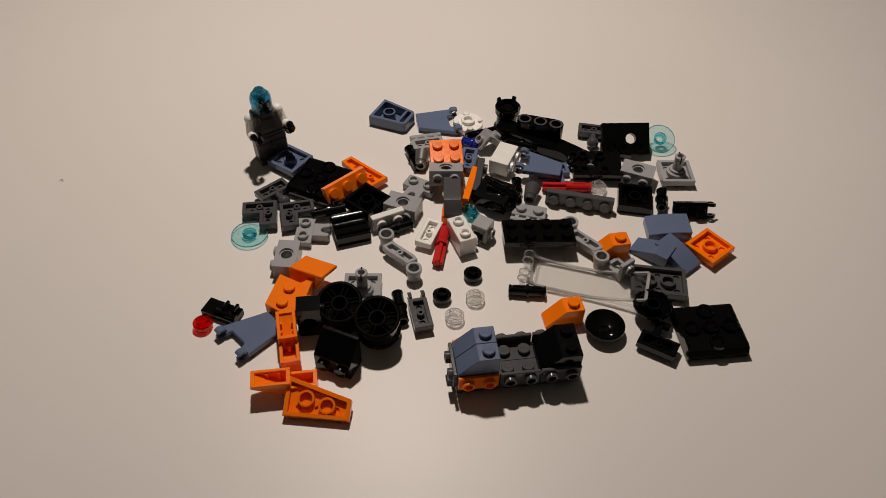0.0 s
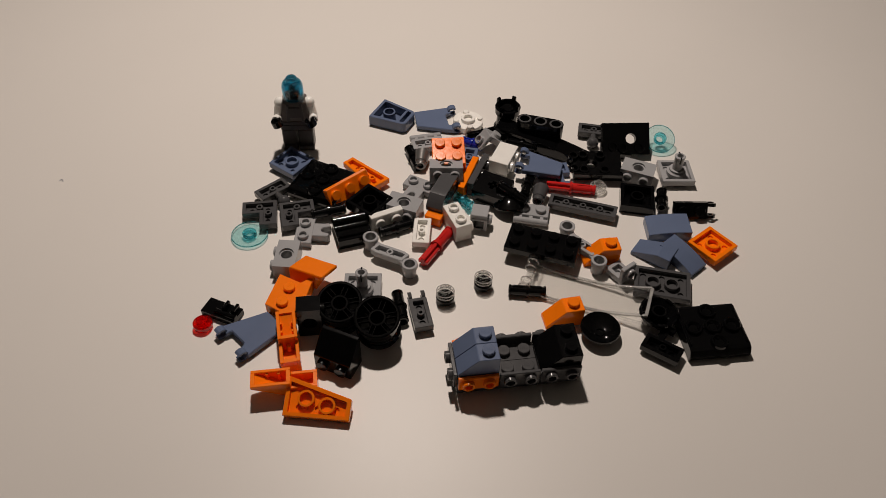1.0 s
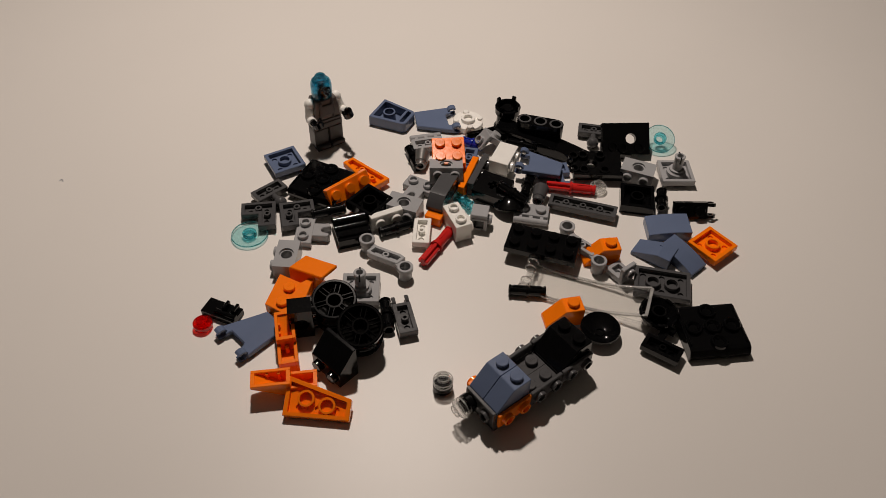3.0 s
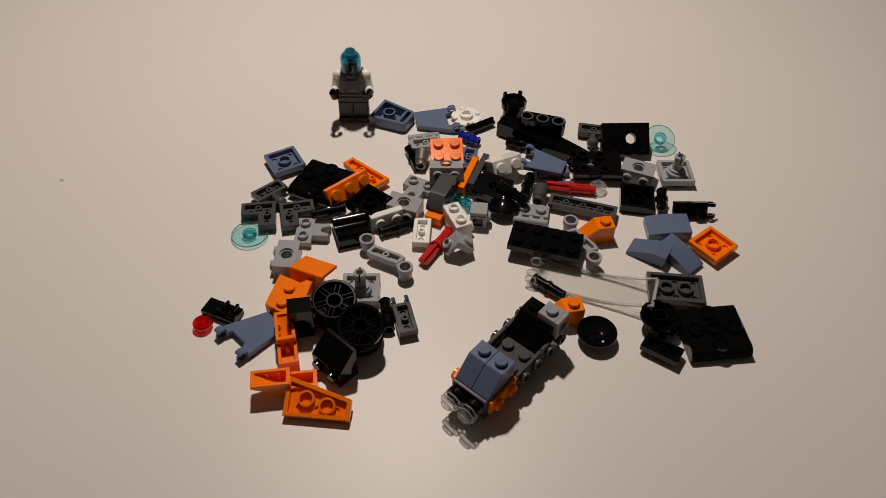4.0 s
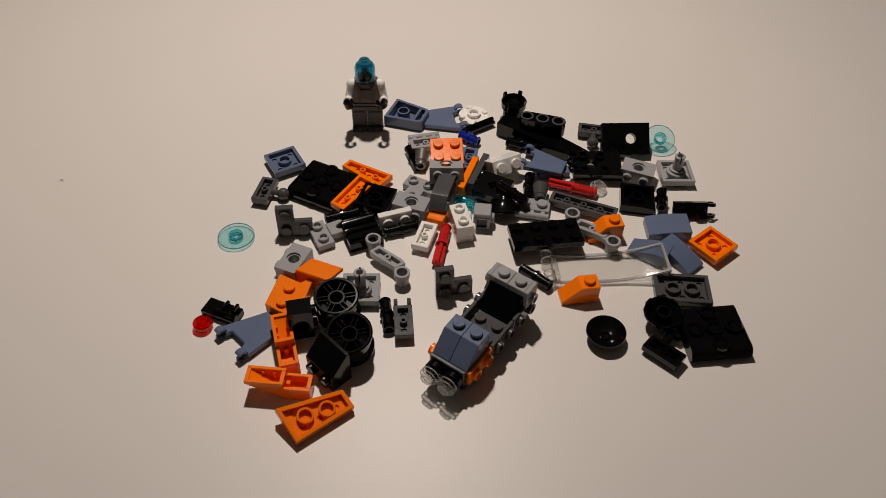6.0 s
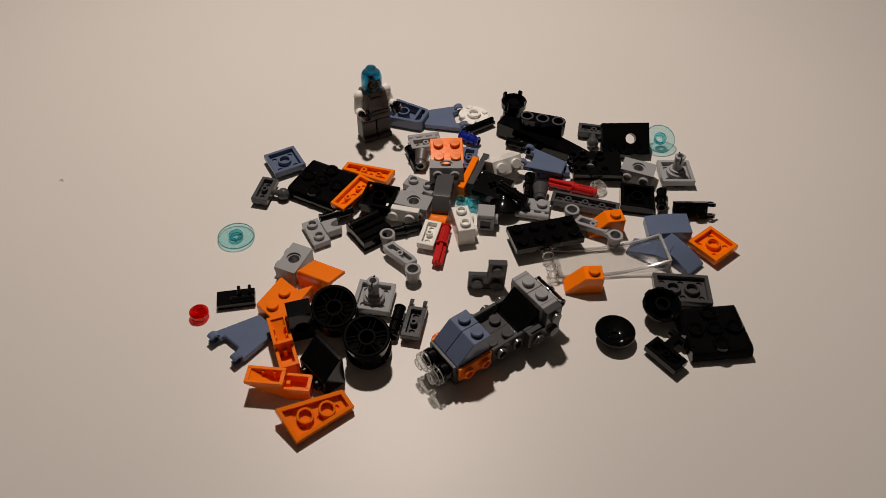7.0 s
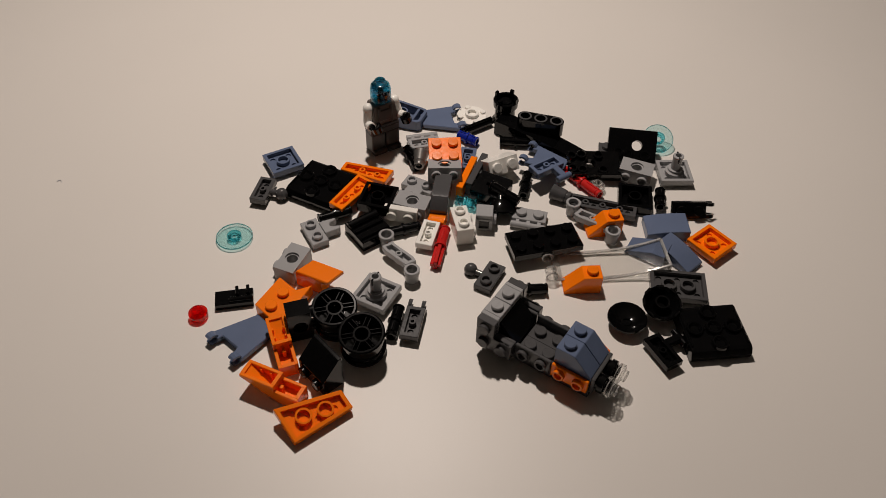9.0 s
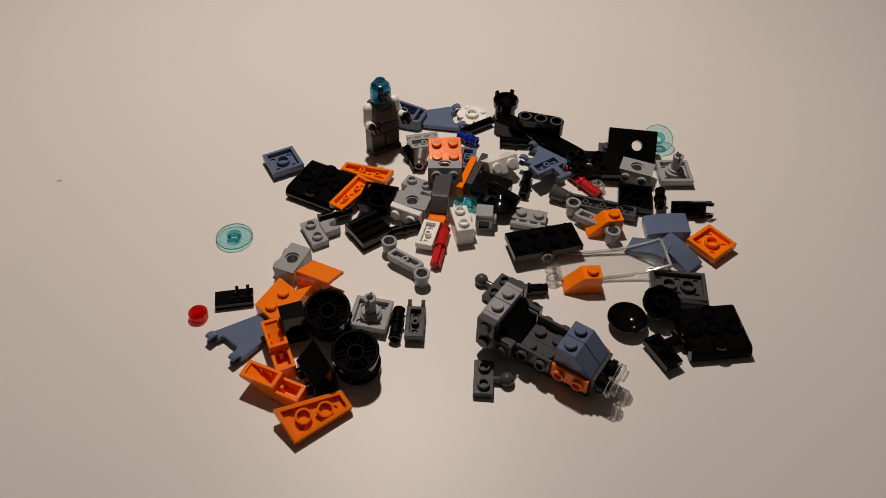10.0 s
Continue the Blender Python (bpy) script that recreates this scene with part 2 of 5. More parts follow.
def side_stud_brick(name, nx, col, label, h=9.6, faces=("front",), recess=True):
    """A brick one stud deep with studs on top and on a side."""
    w = nx * 8 - 0.2
    ob = thing(name, hollow(prism(rect(w, 7.8), -h / 2, h / 2), 1.45, 1.2, h), col, label, "toy brick")
    row = [(i - (nx - 1) / 2) * 8 for i in range(nx)]
    add_studs(ob, col, [pose(x, 0, h / 2) for x in row], True)
    for side in faces:
        if side == "front":
            add_studs(ob, col, [pose(x, -3.9, -0.4, 90, 0, 0) for x in row], True)
        else:
            add_studs(ob, col, [pose(w / 2, 0, -0.4, 0, 90, 0)], True)
    return ob


def pin(name, col, label, length=15.8, cross=False):
    """A connector pin along x: slotted ends, raised rims and a collar; or half of it a cross axle."""
    b = bmesh.new()
    half = length / 2
    bodies = ((-1, False), (1, cross))
    for s, axle in bodies:
        if axle:
            for a in (0, 90):
                box(b, (half, 4.7, 1.75), (s * half / 2, 0, 0), 0.25, pose(0, 0, 0, a, 0, 0))
        else:
            prof = [(0, 0), (2.35, 0), (2.35, half - 2.0), (2.05, half - 1.8), (2.05, half - 1.1), (2.5, half - 0.8), (2.5, half - 0.2), (2.25, half), (1.5, half), (1.5, half - 4), (0, half - 4)]
            merge(b, lathe(prof, 18), pose(0, 0, 0, 0, 90 * s, 0))
            for a in (0, 180):
                box(b, (half * 0.55, 0.7, 0.5), (s * half * 0.5, 0, 2.4), 0.15, pose(0, 0, 0, a, 0, 0))
    merge(b, lathe([(2.3, -0.6), (3.0, -0.5), (3.0, 0.5), (2.3, 0.6)], 20, True), ALONG_X)
    return thing(name, b, col, label, "toy pin")


def axle(name, col, label, length=24):
    b = bmesh.new()
    for a in (0, 90):
        box(b, (length, 4.7, 1.75), (0, 0, 0), 0.25, pose(0, 0, 0, a, 0, 0))
    return thing(name, b, col, label, "toy axle")


def round_plate(name, col, label, r=3.95, h=3.2, foot=True, category="toy round plate"):
    prof = [(0, -h / 2 + 0.9), (2.4, -h / 2 + 0.9), (2.4, -h / 2), (3.1, -h / 2), (3.1, -h / 2 + 0.9), (r, -h / 2 + 1.0), (r, h / 2 - 0.2), (r - 0.2, h / 2), (0, h / 2)]
    ob = thing(name, lathe(prof, 28), col, label, category)
    add_studs(ob, col, [pose(0, 0, h / 2)], col == "black")
    if col == "clear":
        # whitish rings paint the bright rims of the clear plate
        for rr, z in ((r + 0.03, h / 2), (2.5, h / 2 + 1.75), (r + 0.03, -h / 2 + 1.4)):
            part("rim", flush(tube(rr, rr - 0.36, z - 0.36, z + 0.04, 28), "rim", "clear_rim"), "clear_rim", ob)
    return ob


def dish(name, r, col, label, h=3.4, knob=True, category="toy dish", teeth=0):
    """A shallow round dish, hollow side up (at +z), with a tube in its middle."""
    n = 7
    outer = [(r * i / n, -h / 2 + h * (i / n) ** 2) for i in range(n + 1)]
    inner = [(x * 0.955, z + 1.0) for x, z in reversed(outer)]
    thin = "aqua_film" if col == "aqua" else col
    ob = thing(name, lathe(outer + [(r * 0.99, h / 2 + 0.7)] + inner[:-1] + [(0, -h / 2 + 1.0)], 40), thin, label, category)
    if col == "aqua":
        part("rim", flush(tube(r + 0.03, r - 0.25, h / 2 + 0.2, h / 2 + 0.75, 40), "rim", "aqua_edge"), "aqua_edge", ob)
    part("ring", flush(tube(2.5, 1.7, -h / 2 - 0.35, -h / 2 + 0.8, 22), "ring", col), col, ob)
    if knob:
        part("stud", flush(tube(3.2, 2.3, -h / 2 + 0.6, h / 2 + 1.6, 24), "stud", col), col, ob)
    else:
        part("stud", flush(tube(2.3, 1.3, -h / 2 + 0.6, -h / 2 + 1.7, 24), "stud", col), col, ob)
    for k in range(teeth):
        c = bmesh.new()
        box(c, (1.2, 3.4, 1.2), (r - 0.5, 0, h / 2 + 0.7), 0.2)
        part("tooth", c, col, ob, at=pose(0, 0, 0, 0, 0, k * 360 / teeth))
    return ob


def flag(name, col, label):
    """A tapered wing plate with two open clips at its wide edge (+x)."""
    b = prism([(-10, -4), (8.6, -10.3), (9.2, -5.6), (6.6, -5.2), (6.2, 3.4), (9.2, 4.4), (8.6, 9.3), (-10, 8)], -1.2, 1.2, 0.35)
    ob = thing(name, b, col, label, "toy wing")
    for y in (-8, 7):
        c = bmesh.new()
        arc = [(2.6 * math.cos(radians(a)), 2.6 * math.sin(radians(a))) for a in range(40, 321, 28)]
        arc += [(1.55 * math.cos(radians(a)), 1.55 * math.sin(radians(a))) for a in range(320, 39, -28)]
        merge(c, prism(arc, -1.6, 1.6, 0.15), pose(10.2, y, 0.6, 90, 0, 0))
        part("clip", c, col, ob)
    return ob


def lever(name, col, label, span=24.0):
    """A flat arm between two upright tubes."""
    w = span / 2 - 4.4
    b = hollow(prism([(-w, -0.6), (w - 3, -4.6), (w, -4.6), (w, 0.6), (3 - w, 4.6), (-w, 4.6)], -1.6, 1.6), 1.2, 1.0, 3.2)
    ob = thing(name, b, col, label, "toy lever")
    part("tube", tube_mesh(col, 2.1, False), col, ob, at=pose(0, 0, -0.55))
    for s in (-1, 1):
        c = lathe([(2.9, 4.2), (2.9, -0.2), (3.5, -0.6), (3.5, -2.6), (3.3, -2.8), (2.4, -2.8), (2.3, -2.6), (2.3, 4.2)], 24, True)
        box(c, (4.4, 2.4, 2.4), (-s * 3.9, 0, 0), 0.2)
        part("hub", c, col, ob, at=pose(s * span / 2, 0, 0))
    return ob


def pin_plate(name, col, label):
    """A two by two plate, upside down, with a slotted pin standing in its pocket. The pin points to -z."""
    ob = brick(name, 2, 2, col, label, category="toy plate")
    for c in [c for c in ob.children if c.name.startswith("tube")]:
        bpy.data.objects.remove(c)
    b = lathe([(0, 0), (4.6, 0), (4.6, -1.6), (3.6, -2.2), (3.6, -3.2), (2.35, -3.2), (2.35, -9.6), (2.6, -10), (2.6, -10.7), (2.2, -11), (1.5, -11), (1.5, -8), (0, -8)], 22)
    part("pin", b, col, ob)
    # black boxes on the pin paint the shade inside its slots, which are not cut
    for s in (-1, 1):
        c = bmesh.new()
        box(c, (0.7, 1.2, 3.4), (0, s * 2.2, -9.4), 0.1)
        part("slot", c, "black", ob)
    return ob


def wheel(name, label):
    """A spoked wheel rim lying on its side, face at +z."""
    b = lathe([(8.7, -6.6), (9.2, -6.2), (9.2, -5.0), (8.4, -4.4), (8.4, -1.6), (8.8, -1.2), (8.4, -0.8), (8.4, 4.0), (9.2, 4.8), (9.2, 6.2), (8.7, 6.6), (8.0, 6.6), (7.7, 5.4), (7.7, -6.0)], 40, True)
    ob = thing(name, b, "black", label, "toy wheel")
    part("hub", flush(tube(3.6, 2.7, -5.0, 5.4, 24), "hub", "black"), "black", ob)
    part("web", flush(lathe([(0, -1.0), (7.7, -1.0), (7.7, -2.0), (0, -2.0)], 32), "web", "black"), "black", ob)
    spoke = bmesh.new()
    for d in (-0.9, 0.9):
        box(spoke, (4.7, 0.5, 1.5), (5.6, d, 4.9), 0.12)
    me = flush(spoke, "spoke", "black")
    for k in range(6):
        part("spoke", me, "black", ob, at=pose(0, 0, 0, 0, 0, k * 60 + 12))
    return ob


def channel(name, length, label):
    """An upturned orange slope: a long ribbed pocket over the slanting face and a lower square pocket at the thick end (+x)."""
    L, w = length - 0.2, 7.8
    x0, xs, x1 = -L / 2, L * 0.1, L / 2
    b = bmesh.new()
    side = [(x0, 3.0), (xs + 1.5, -5.2), (x1, -5.2), (x1, 1.4), (xs, 1.4), (xs, 4.4), (x0, 4.4)]
    for y in (-w / 2 + 1.4, w / 2):
        merge(b, prism(side, 0, 1.4, 0.2), pose(0, y, 0, 90, 0, 0))
    box(b, (1.5, w - 2.7, 1.4), (x0 + 0.78, 0, 3.65), 0.0)
    box(b, (1.5, w - 2.7, 9.4), (xs - 0.78, 0, -0.35), 0.0)
    box(b, (1.5, w - 2.7, 6.4), (x1 - 0.78, 0, -1.85), 0.0)
    box(b, (x1 - xs, w - 1.0, 1.2), ((x1 + xs) / 2, 0, -3.4), 0.1)
    ramp = [(x0 + 0.6, 2.9), (xs, -4.0), (xs, -2.6), (x0 + 0.6, 4.0)]
    merge(b, prism(ramp, -w / 2 + 0.5, w / 2 - 0.5, 0.0), pose(0, 0, 0, 90, 0, 0))
    bmesh.ops.rotate(b, matrix=Matrix.Rotation(radians(180), 3, "X"), verts=b.verts)
    ob = thing(name, b, "orange", label, "toy brick")
    for x in (x0 + L * 0.24, x0 + L * 0.42):
        e = bmesh.new()
        for y in (-2.4, 2.4):
            box(e, (1.1, 1.2, 4.6), (x, y, -1.2), 0.12)
        part("rib", e, "orange", ob)
    c = bmesh.new()
    box(c, (1.6, 1.6, 3.4), (xs + 1.0, 0, 0.9), 0.12)
    part("key", c, "orange", ob)
    return ob


def side_wedge(name, label):
    """An orange wedge on its side: a smooth skewed top sheet over a tall front wall, an end wall and a gusset."""
    b = prism([(-9.4, -4.4), (6.4, -4.4), (9.2, 4.6), (-6, 4.6)], 2.6, 4.5, 0.35)
    box(b, (12.4, 1.5, 7.6), (-3.4, -3.6, -0.8), 0.2)
    box(b, (1.5, 8.0, 7.6), (-6.4, 0.2, -0.8), 0.2, pose(0, 0, 0, 0, 0, 0))
    ob = thing(name, b, "orange", label, "toy slope")
    g = prism([(-4.2, -4.4), (-4.2, 3.0), (4.4, 3.0)], -0.7, 0.7, 0.15)
    gusset = bmesh.new()
    merge(gusset, g, pose(4.6, -0.6, 0, 90, 0, 60))
    part("gusset", gusset, "orange", ob)
    return ob


def cone(name, col, label):
    b = lathe([(1.6, 9.6), (2.5, 9.6), (2.6, 9.3), (2.6, 7.6), (3.0, 7.2), (3.9, 0.3), (3.7, 0), (3.0, 0), (2.2, 7), (1.6, 8)], 26, True)
    bmesh.ops.translate(b, vec=(0, 0, -4.8), verts=b.verts)
    return thing(name, b, col, label, "toy cone")


def liftarm(name, n, col, label):
    w = n * 8 - 0.4
    r = 3.8
    out = [(w / 2 - r + r * math.cos(radians(a)), r * math.sin(radians(a))) for a in range(-90, 91, 18)]
    out += [(-w / 2 + r + r * math.cos(radians(a)), r * math.sin(radians(a))) for a in range(90, 271, 18)]
    b = sheet(out, [circle(2.45, 20, (i - (n - 1) / 2) * 8, 0) for i in range(n)], -3.8, 3.8)
    ob = thing(name, b, col, label, "toy beam")
    for i in range(n):
        # rims of the black beam coloured dark grey to paint the light on them
        part("rim", flush(tube(3.35, 2.45, 3.4, 4.1, 24), "rim", "dark"), "dark", ob, at=pose((i - (n - 1) / 2) * 8, 0, 0))
    return ob


def ball_plate(name, col, label):
    """A one by two plate with a tow ball on its long side (+y)."""
    ob = brick(name, 2, 1, col, label, open_top=True, category="toy plate")
    b = ball(3.0, (0, 9.2, 0.3))
    merge(b, rod(1.5, 3.5, 7.5), pose(0, 0, 0, -90, 0, 0))
    part("ball", b, col, ob)
    return ob


def clip_plate(name, col, label):
    """A one by two plate with two open clips on its short end (+x)."""
    ob = brick(name, 2, 1, col, label, category="toy plate")
    for y in (-2.8, 2.8):
        c = bmesh.new()
        arc = [(2.5 * math.cos(radians(a)), 2.5 * math.sin(radians(a))) for a in range(40, 321, 28)]
        arc += [(1.5 * math.cos(radians(a)), 1.5 * math.sin(radians(a))) for a in range(320, 39, -28)]
        merge(c, prism(arc, -0.8, 0.8, 0.12), pose(9.6, y, 0, 90, 0, 0))
        part("clip", c, col, ob)
    return ob


def bar_plate(name, col, label):
    """A one by two plate with a round bar held along its long side (+y)."""
    ob = brick(name, 2, 1, col, label, category="toy plate")
    part("bar", flush(rod(1.6, -8, 8), "bar", col), col, ob, at=pose(0, 6.2, 0, 0, 90, 0))
    for x in (-5, 0, 5):
        c = bmesh.new()
        box(c, (1.8, 3.6, 2.6), (x, 4.8, 0), 0.2)
        part("lug", c, col, ob)
    return ob


def bracket(name, col, label):
    """An angle of two one by one plates, one hanging at -x, with a stud on each."""
    ob = brick(name, 1, 1, col, label, category="toy bracket")
    b = bmesh.new()
    box(b, (1.9, 7.8, 9.4), (-4.8, 0, -3.1), 0.25)
    wall = part("upright", b, col, ob)
    add_studs(wall, col, [pose(-5.7, 0, -4.2, 0, -90, 0)], True)
    return ob


# ---- the table and the room round it ----
def slab(name, size, at, material, label="", kind="structure", bevel=0.0):
    b = bmesh.new()
    box(b, size, (0, 0, 0), bevel)
    ob = new(name, flush(b, name, material))
    ob.location = Vector(at) * MM
    return tagged(ob, label, "", "", kind)


TABLE = tabletop_material()
WALL = plain("wall_paint", (0.20, 0.19, 0.18), 0.7, 0.2)
CEILING = plain("ceiling_paint", (0.32, 0.31, 0.29), 0.8, 0.2)
FLOOR = plain("dull_brown_floor", (0.20, 0.14, 0.09), 0.5, 0.2)
b = bmesh.new()
box(b, (2400, 1700, 30), (0, 0, 0), 3)
table = tagged(new("table_top", flush(b, "table_top", TABLE)), "wide warm-white laminate table top, clean and slightly glossy", "table")
table.location = (0.0, 0.35, -0.015)
for lx in (-1, 1):
    for ly in (-1, 1):
        b = bmesh.new()
        box(b, (60, 60, 720), (lx * 1130, ly * 780, -375), 4)
        part("leg", b, TABLE, table)
slab("floor", (3600, 3400, 40), (0, 350, -770), FLOOR)
slab("wall_north", (3600, 60, 2400), (0, 2080, 450), WALL)
slab("wall_south", (3600, 60, 2400), (0, -1380, 450), WALL)
slab("wall_east", (60, 3400, 2400), (1830, 350, 450), WALL)
slab("wall_west", (60, 3400, 2400), (-1830, 350, 450), WALL)
slab("ceiling", (3720, 3520, 60), (0, 350, 1680), CEILING)
hair = bpy.data.curves.new("hair", "CURVE")
hair.dimensions, hair.bevel_depth = "3D", 0.00012
sp = hair.splines.new("BEZIER")
sp.bezier_points.add(2)
for k, (x, y) in enumerate(((0.0, 0.0), (0.0009, 0.0010), (0.0021, -0.0006))):
    sp.bezier_points[k].co = (x, y, 0.00015)
    sp.bezier_points[k].handle_left_type = sp.bezier_points[k].handle_right_type = "AUTO"
hair.materials.append(MAT["slate"])
tagged(new("lint", hair), "tiny grey curl of lint lying on the table", "lint").location = (-0.1864, 0.2915, 0.0)


# ---- pieces with a shape of their own ----
def chassis(name, label):
    """A flat ribbed block with rounded long sides and round bosses on its top."""
    b = bmesh.new()
    side = [(-12.0, -2.2), (-11.2, -3), (12.0, -3), (12.8, -2.2), (13.0, 0), (11.8, 2.2), (10.2, 2.8), (-9.4, 2.8), (-11.0, 2.2), (-12.2, 0)]
    merge(b, prism(side, -12.6, 12.6, 0.2), pose(0, 0, 0, 90, 0, 90))
    ob = thing(name, b, "black", label, "toy chassis")
    boss = flush(lathe([(3.6, 2.6), (3.5, 3.9), (3.2, 4.2), (2.7, 4.2), (2.3, 3.8), (1.8, 3.0), (0, 2.9)], 24), "boss", "black")
    for x, y in ((0, 7.8), (0, 0), (0, -7.8), (-8, 0), (8, 0)):
        part("boss", boss, "black", ob, at=pose(x, y, 0))
    for x, y, w, d in ((-4, 0, 5, 1.2), (4, 0, 5, 1.2), (0, 4, 1.2, 5), (0, -4, 1.2, 5), (-11.6, 0, 0.8, 17), (11.6, 0, 0.8, 17)):
        c = bmesh.new()
        box(c, (w, d, 0.9), (x, y, 3.0), 0.2)
        part("rib", c, "black", ob)
    return ob


def corner_plate(name, col, label, sx, sy):
    """Three quarters of a two by two plate; the quarter (sx, sy) is missing."""
    q = 7.9
    out = [(-q, -q), (q, -q), (q, q), (0, q), (0, 0), (-q, 0)]  # lacks (-, +)
    out = [(x * -sx, y * sy) for x, y in out]
    if sx * sy > 0:
        out = out[::-1]
    free = [(x, y) for x in (-4, 4) for y in (-4, 4) if (x * sx < 0 or y * sy < 0)]
    return outline_plate(name, out, col, label, free, (), [(0, -4 * sy), (-4 * sx, 0)])


def panel(name, label, hx=2.4):
    """A thick black plate with one round hole through it and shallow bosses."""
    b = sheet(rect(23.8, 15.8), [circle(2.6, 24, hx, 0)], -1.6, 1.6)
    ob = thing(name, b, "black", label, "toy panel")
    for x, y in ((hx - 9, 4), (hx - 9, -4), (hx - 4.2, -4.6), (hx + 4.2, -4.6), (hx + 5.8, 4.6), (hx - 4.2, 4.6)):
        part("boss", flush(tube(2.45, 1.6, -3.2, -1.5), "boss", "black"), "black", ob, at=pose(x, y, 0))
        if y < 0:
            part("boss", flush(tube(2.6, 1.5, 1.5, 2.6), "boss", "black"), "black", ob, at=pose(x, y, 0))
    c = bmesh.new()
    box(c, (23.8, 1.5, 1.4), (0, 7.2, -2.2), 0.2)
    part("flange", c, "black", ob)
    return ob


def turret(name, label):
    """A stubby cup with four teeth on its rim."""
    ob = thing(name, lathe([(0, -7), (6.4, -7), (6.6, -6.4), (5.4, -5), (5.2, 1), (6.4, 2.6), (6.6, 6), (6.2, 6.4), (5.0, 6.4), (4.6, 2.5), (0, 2.2)], 28), "black", label, "toy turret")
    part("knob", flush(rod(3.2, 2.2, 5.6), "knob", "black"), "black", ob)
    for k in range(4):
        c = bmesh.new()
        box(c, (1.5, 2.2, 3.0), (5.7, 0, 7.4), 0.3)
        part("tooth", c, "black", ob, at=pose(0, 0, 0, 0, 0, 45 + 90 * k))
    return ob


def notched_round(name, label):
    """A round two by two plate with four square notches and an open middle stud."""
    out = []
    for k in range(4):
        a0 = k * 90
        out += [(7.9 * math.cos(radians(a0 + a)), 7.9 * math.sin(radians(a0 + a))) for a in range(18, 73, 9)]
        out += [(5.6 * math.cos(radians(a0 + a)), 5.6 * math.sin(radians(a0 + a))) for a in (76, 104)]
    ob = thing(name, prism(out, -1.6, 1.6, 0.2), "white", label, "toy round plate")
    part("stud", flush(tube(3.6, 2.3, 1.4, 3.4, 24), "stud", "white"), "white", ob)
    for k in range(4):
        part("lug", flush(rod(1.5, 1.4, 2.6, 14), "lug", "white"), "white", ob, at=pose(*circle(6.3, 4)[k], 0) @ pose(0, 0, 0))
    return ob


def hinge_plate(name, col, label):
    """A one by two plate with open studs and a notched clip block on its long side (+y)."""
    ob = brick(name, 2, 1, col, label, open_top=True, category="toy plate")
    notch = [(-4, 0), (4, 0), (4, 7), (2.4, 8), (1.7, 6.2), (1.4, 4.4), (0, 3.6), (-1.4, 4.4), (-1.7, 6.2), (-2.4, 8), (-4, 7)]
    part("clip", flush(prism([(x, y + 3.8) for x, y in notch], -1.6, 2.4, 0.25), "clip", col), col, ob)
    return ob


def canopy(name, label):
    """A long clear windscreen lying on its back: bowed sheet, ends raised, two side rails and hinge knuckles at -x."""
    n, t = 14, 1.1
    def arc(u):
        return 0.2 + 14.5 * (u - 0.35) ** 2
    top = [(-26 + 50 * i / n, arc(i / n)) for i in range(n + 1)]
    side = top + [(x, z - t) for x, z in reversed(top)]
    b = prism(side, -7.8, 7.8, 0.0)
    bmesh.ops.rotate(b, matrix=Matrix.Rotation(radians(90), 3, "X"), verts=b.verts)
    bmesh.ops.translate(b, vec=(0, 0, -5.0), verts=b.verts)
    ob = thing(name, b, "film", label, "toy windscreen")
    for y in (-7.6, 7.6):
        low = [(x, z - 1.5) for x, z in top]
        rail = prism(top + low[::-1], -0.6, 0.6, 0.0)
        bmesh.ops.rotate(rail, matrix=Matrix.Rotation(radians(90), 3, "X"), verts=rail.verts)
        bmesh.ops.translate(rail, vec=(0, y, -5.0), verts=rail.verts)
        part("side_rail", rail, "film", ob)
        foot = bmesh.new()
        box(foot, (49, 1.3, 1.2), (-1, y * 1.03, -4.6), 0.2)
        part("foot_rail", foot, "clear", ob)
        # pale strip along the rail, its colour standing for light caught in the edge
        lip = prism(top + [(x, z - 0.9) for x, z in reversed(top)], -0.45, 0.45, 0.0)
        bmesh.ops.rotate(lip, matrix=Matrix.Rotation(radians(90), 3, "X"), verts=lip.verts)
        bmesh.ops.translate(lip, vec=(0, y * 1.04, -4.9), verts=lip.verts)
        part("top_edge", lip, "clear_edge", ob)
        post = bmesh.new()
        box(post, (1.4, 1.4, 5.6), (24.2, y * 0.98, -1.6), 0.2)
        part("end_post", post, "clear_edge", ob)
    for y in (-5.5, 5.5):
        part("knuckle", flush(tube(2.6, 1.5, -2, 2), "knuckle", "clear"), "clear", ob, at=pose(-27.5, y, -2.2, 90, 0, 0))
        # pale rings paint the light on the knuckle's ends
        for z in (-2.0, 2.0):
            part("rim", flush(tube(2.65, 2.2, z - 0.2, z + 0.2, 24), "rim", "clear_edge"), "clear_edge", ob, at=pose(-27.5, y, -2.2, 90, 0, 0))
    end = bmesh.new()
    box(end, (1.4, 15.2, 3.0), (23.6, 0, -2.6), 0.2)
    part("end_rail", end, "clear", ob)
    # pale bars paint the bright edges of the end, like the posts
    for z in (-4.3, 0.6):
        bar = bmesh.new()
        box(bar, (1.4, 15.2, 1.2), (24.2, 0, z), 0.2)
        part("end_edge", bar, "clear_edge", ob)
    part("hinge_bar", flush(rod(1.6, -7.5, 7.5), "hinge_bar", "clear"), "clear", ob, at=pose(-24.5, 0, -3.0, 90, 0, 0))
    return ob


def pedestal_plate(name, col, label):
    """A one by two plate with a short arm on its long side (+y)."""
    ob = brick(name, 2, 1, col, label, category="toy plate")
    c = bmesh.new()
    box(c, (3.2, 7, 3.2), (2.5, 7, 0), 0.3)
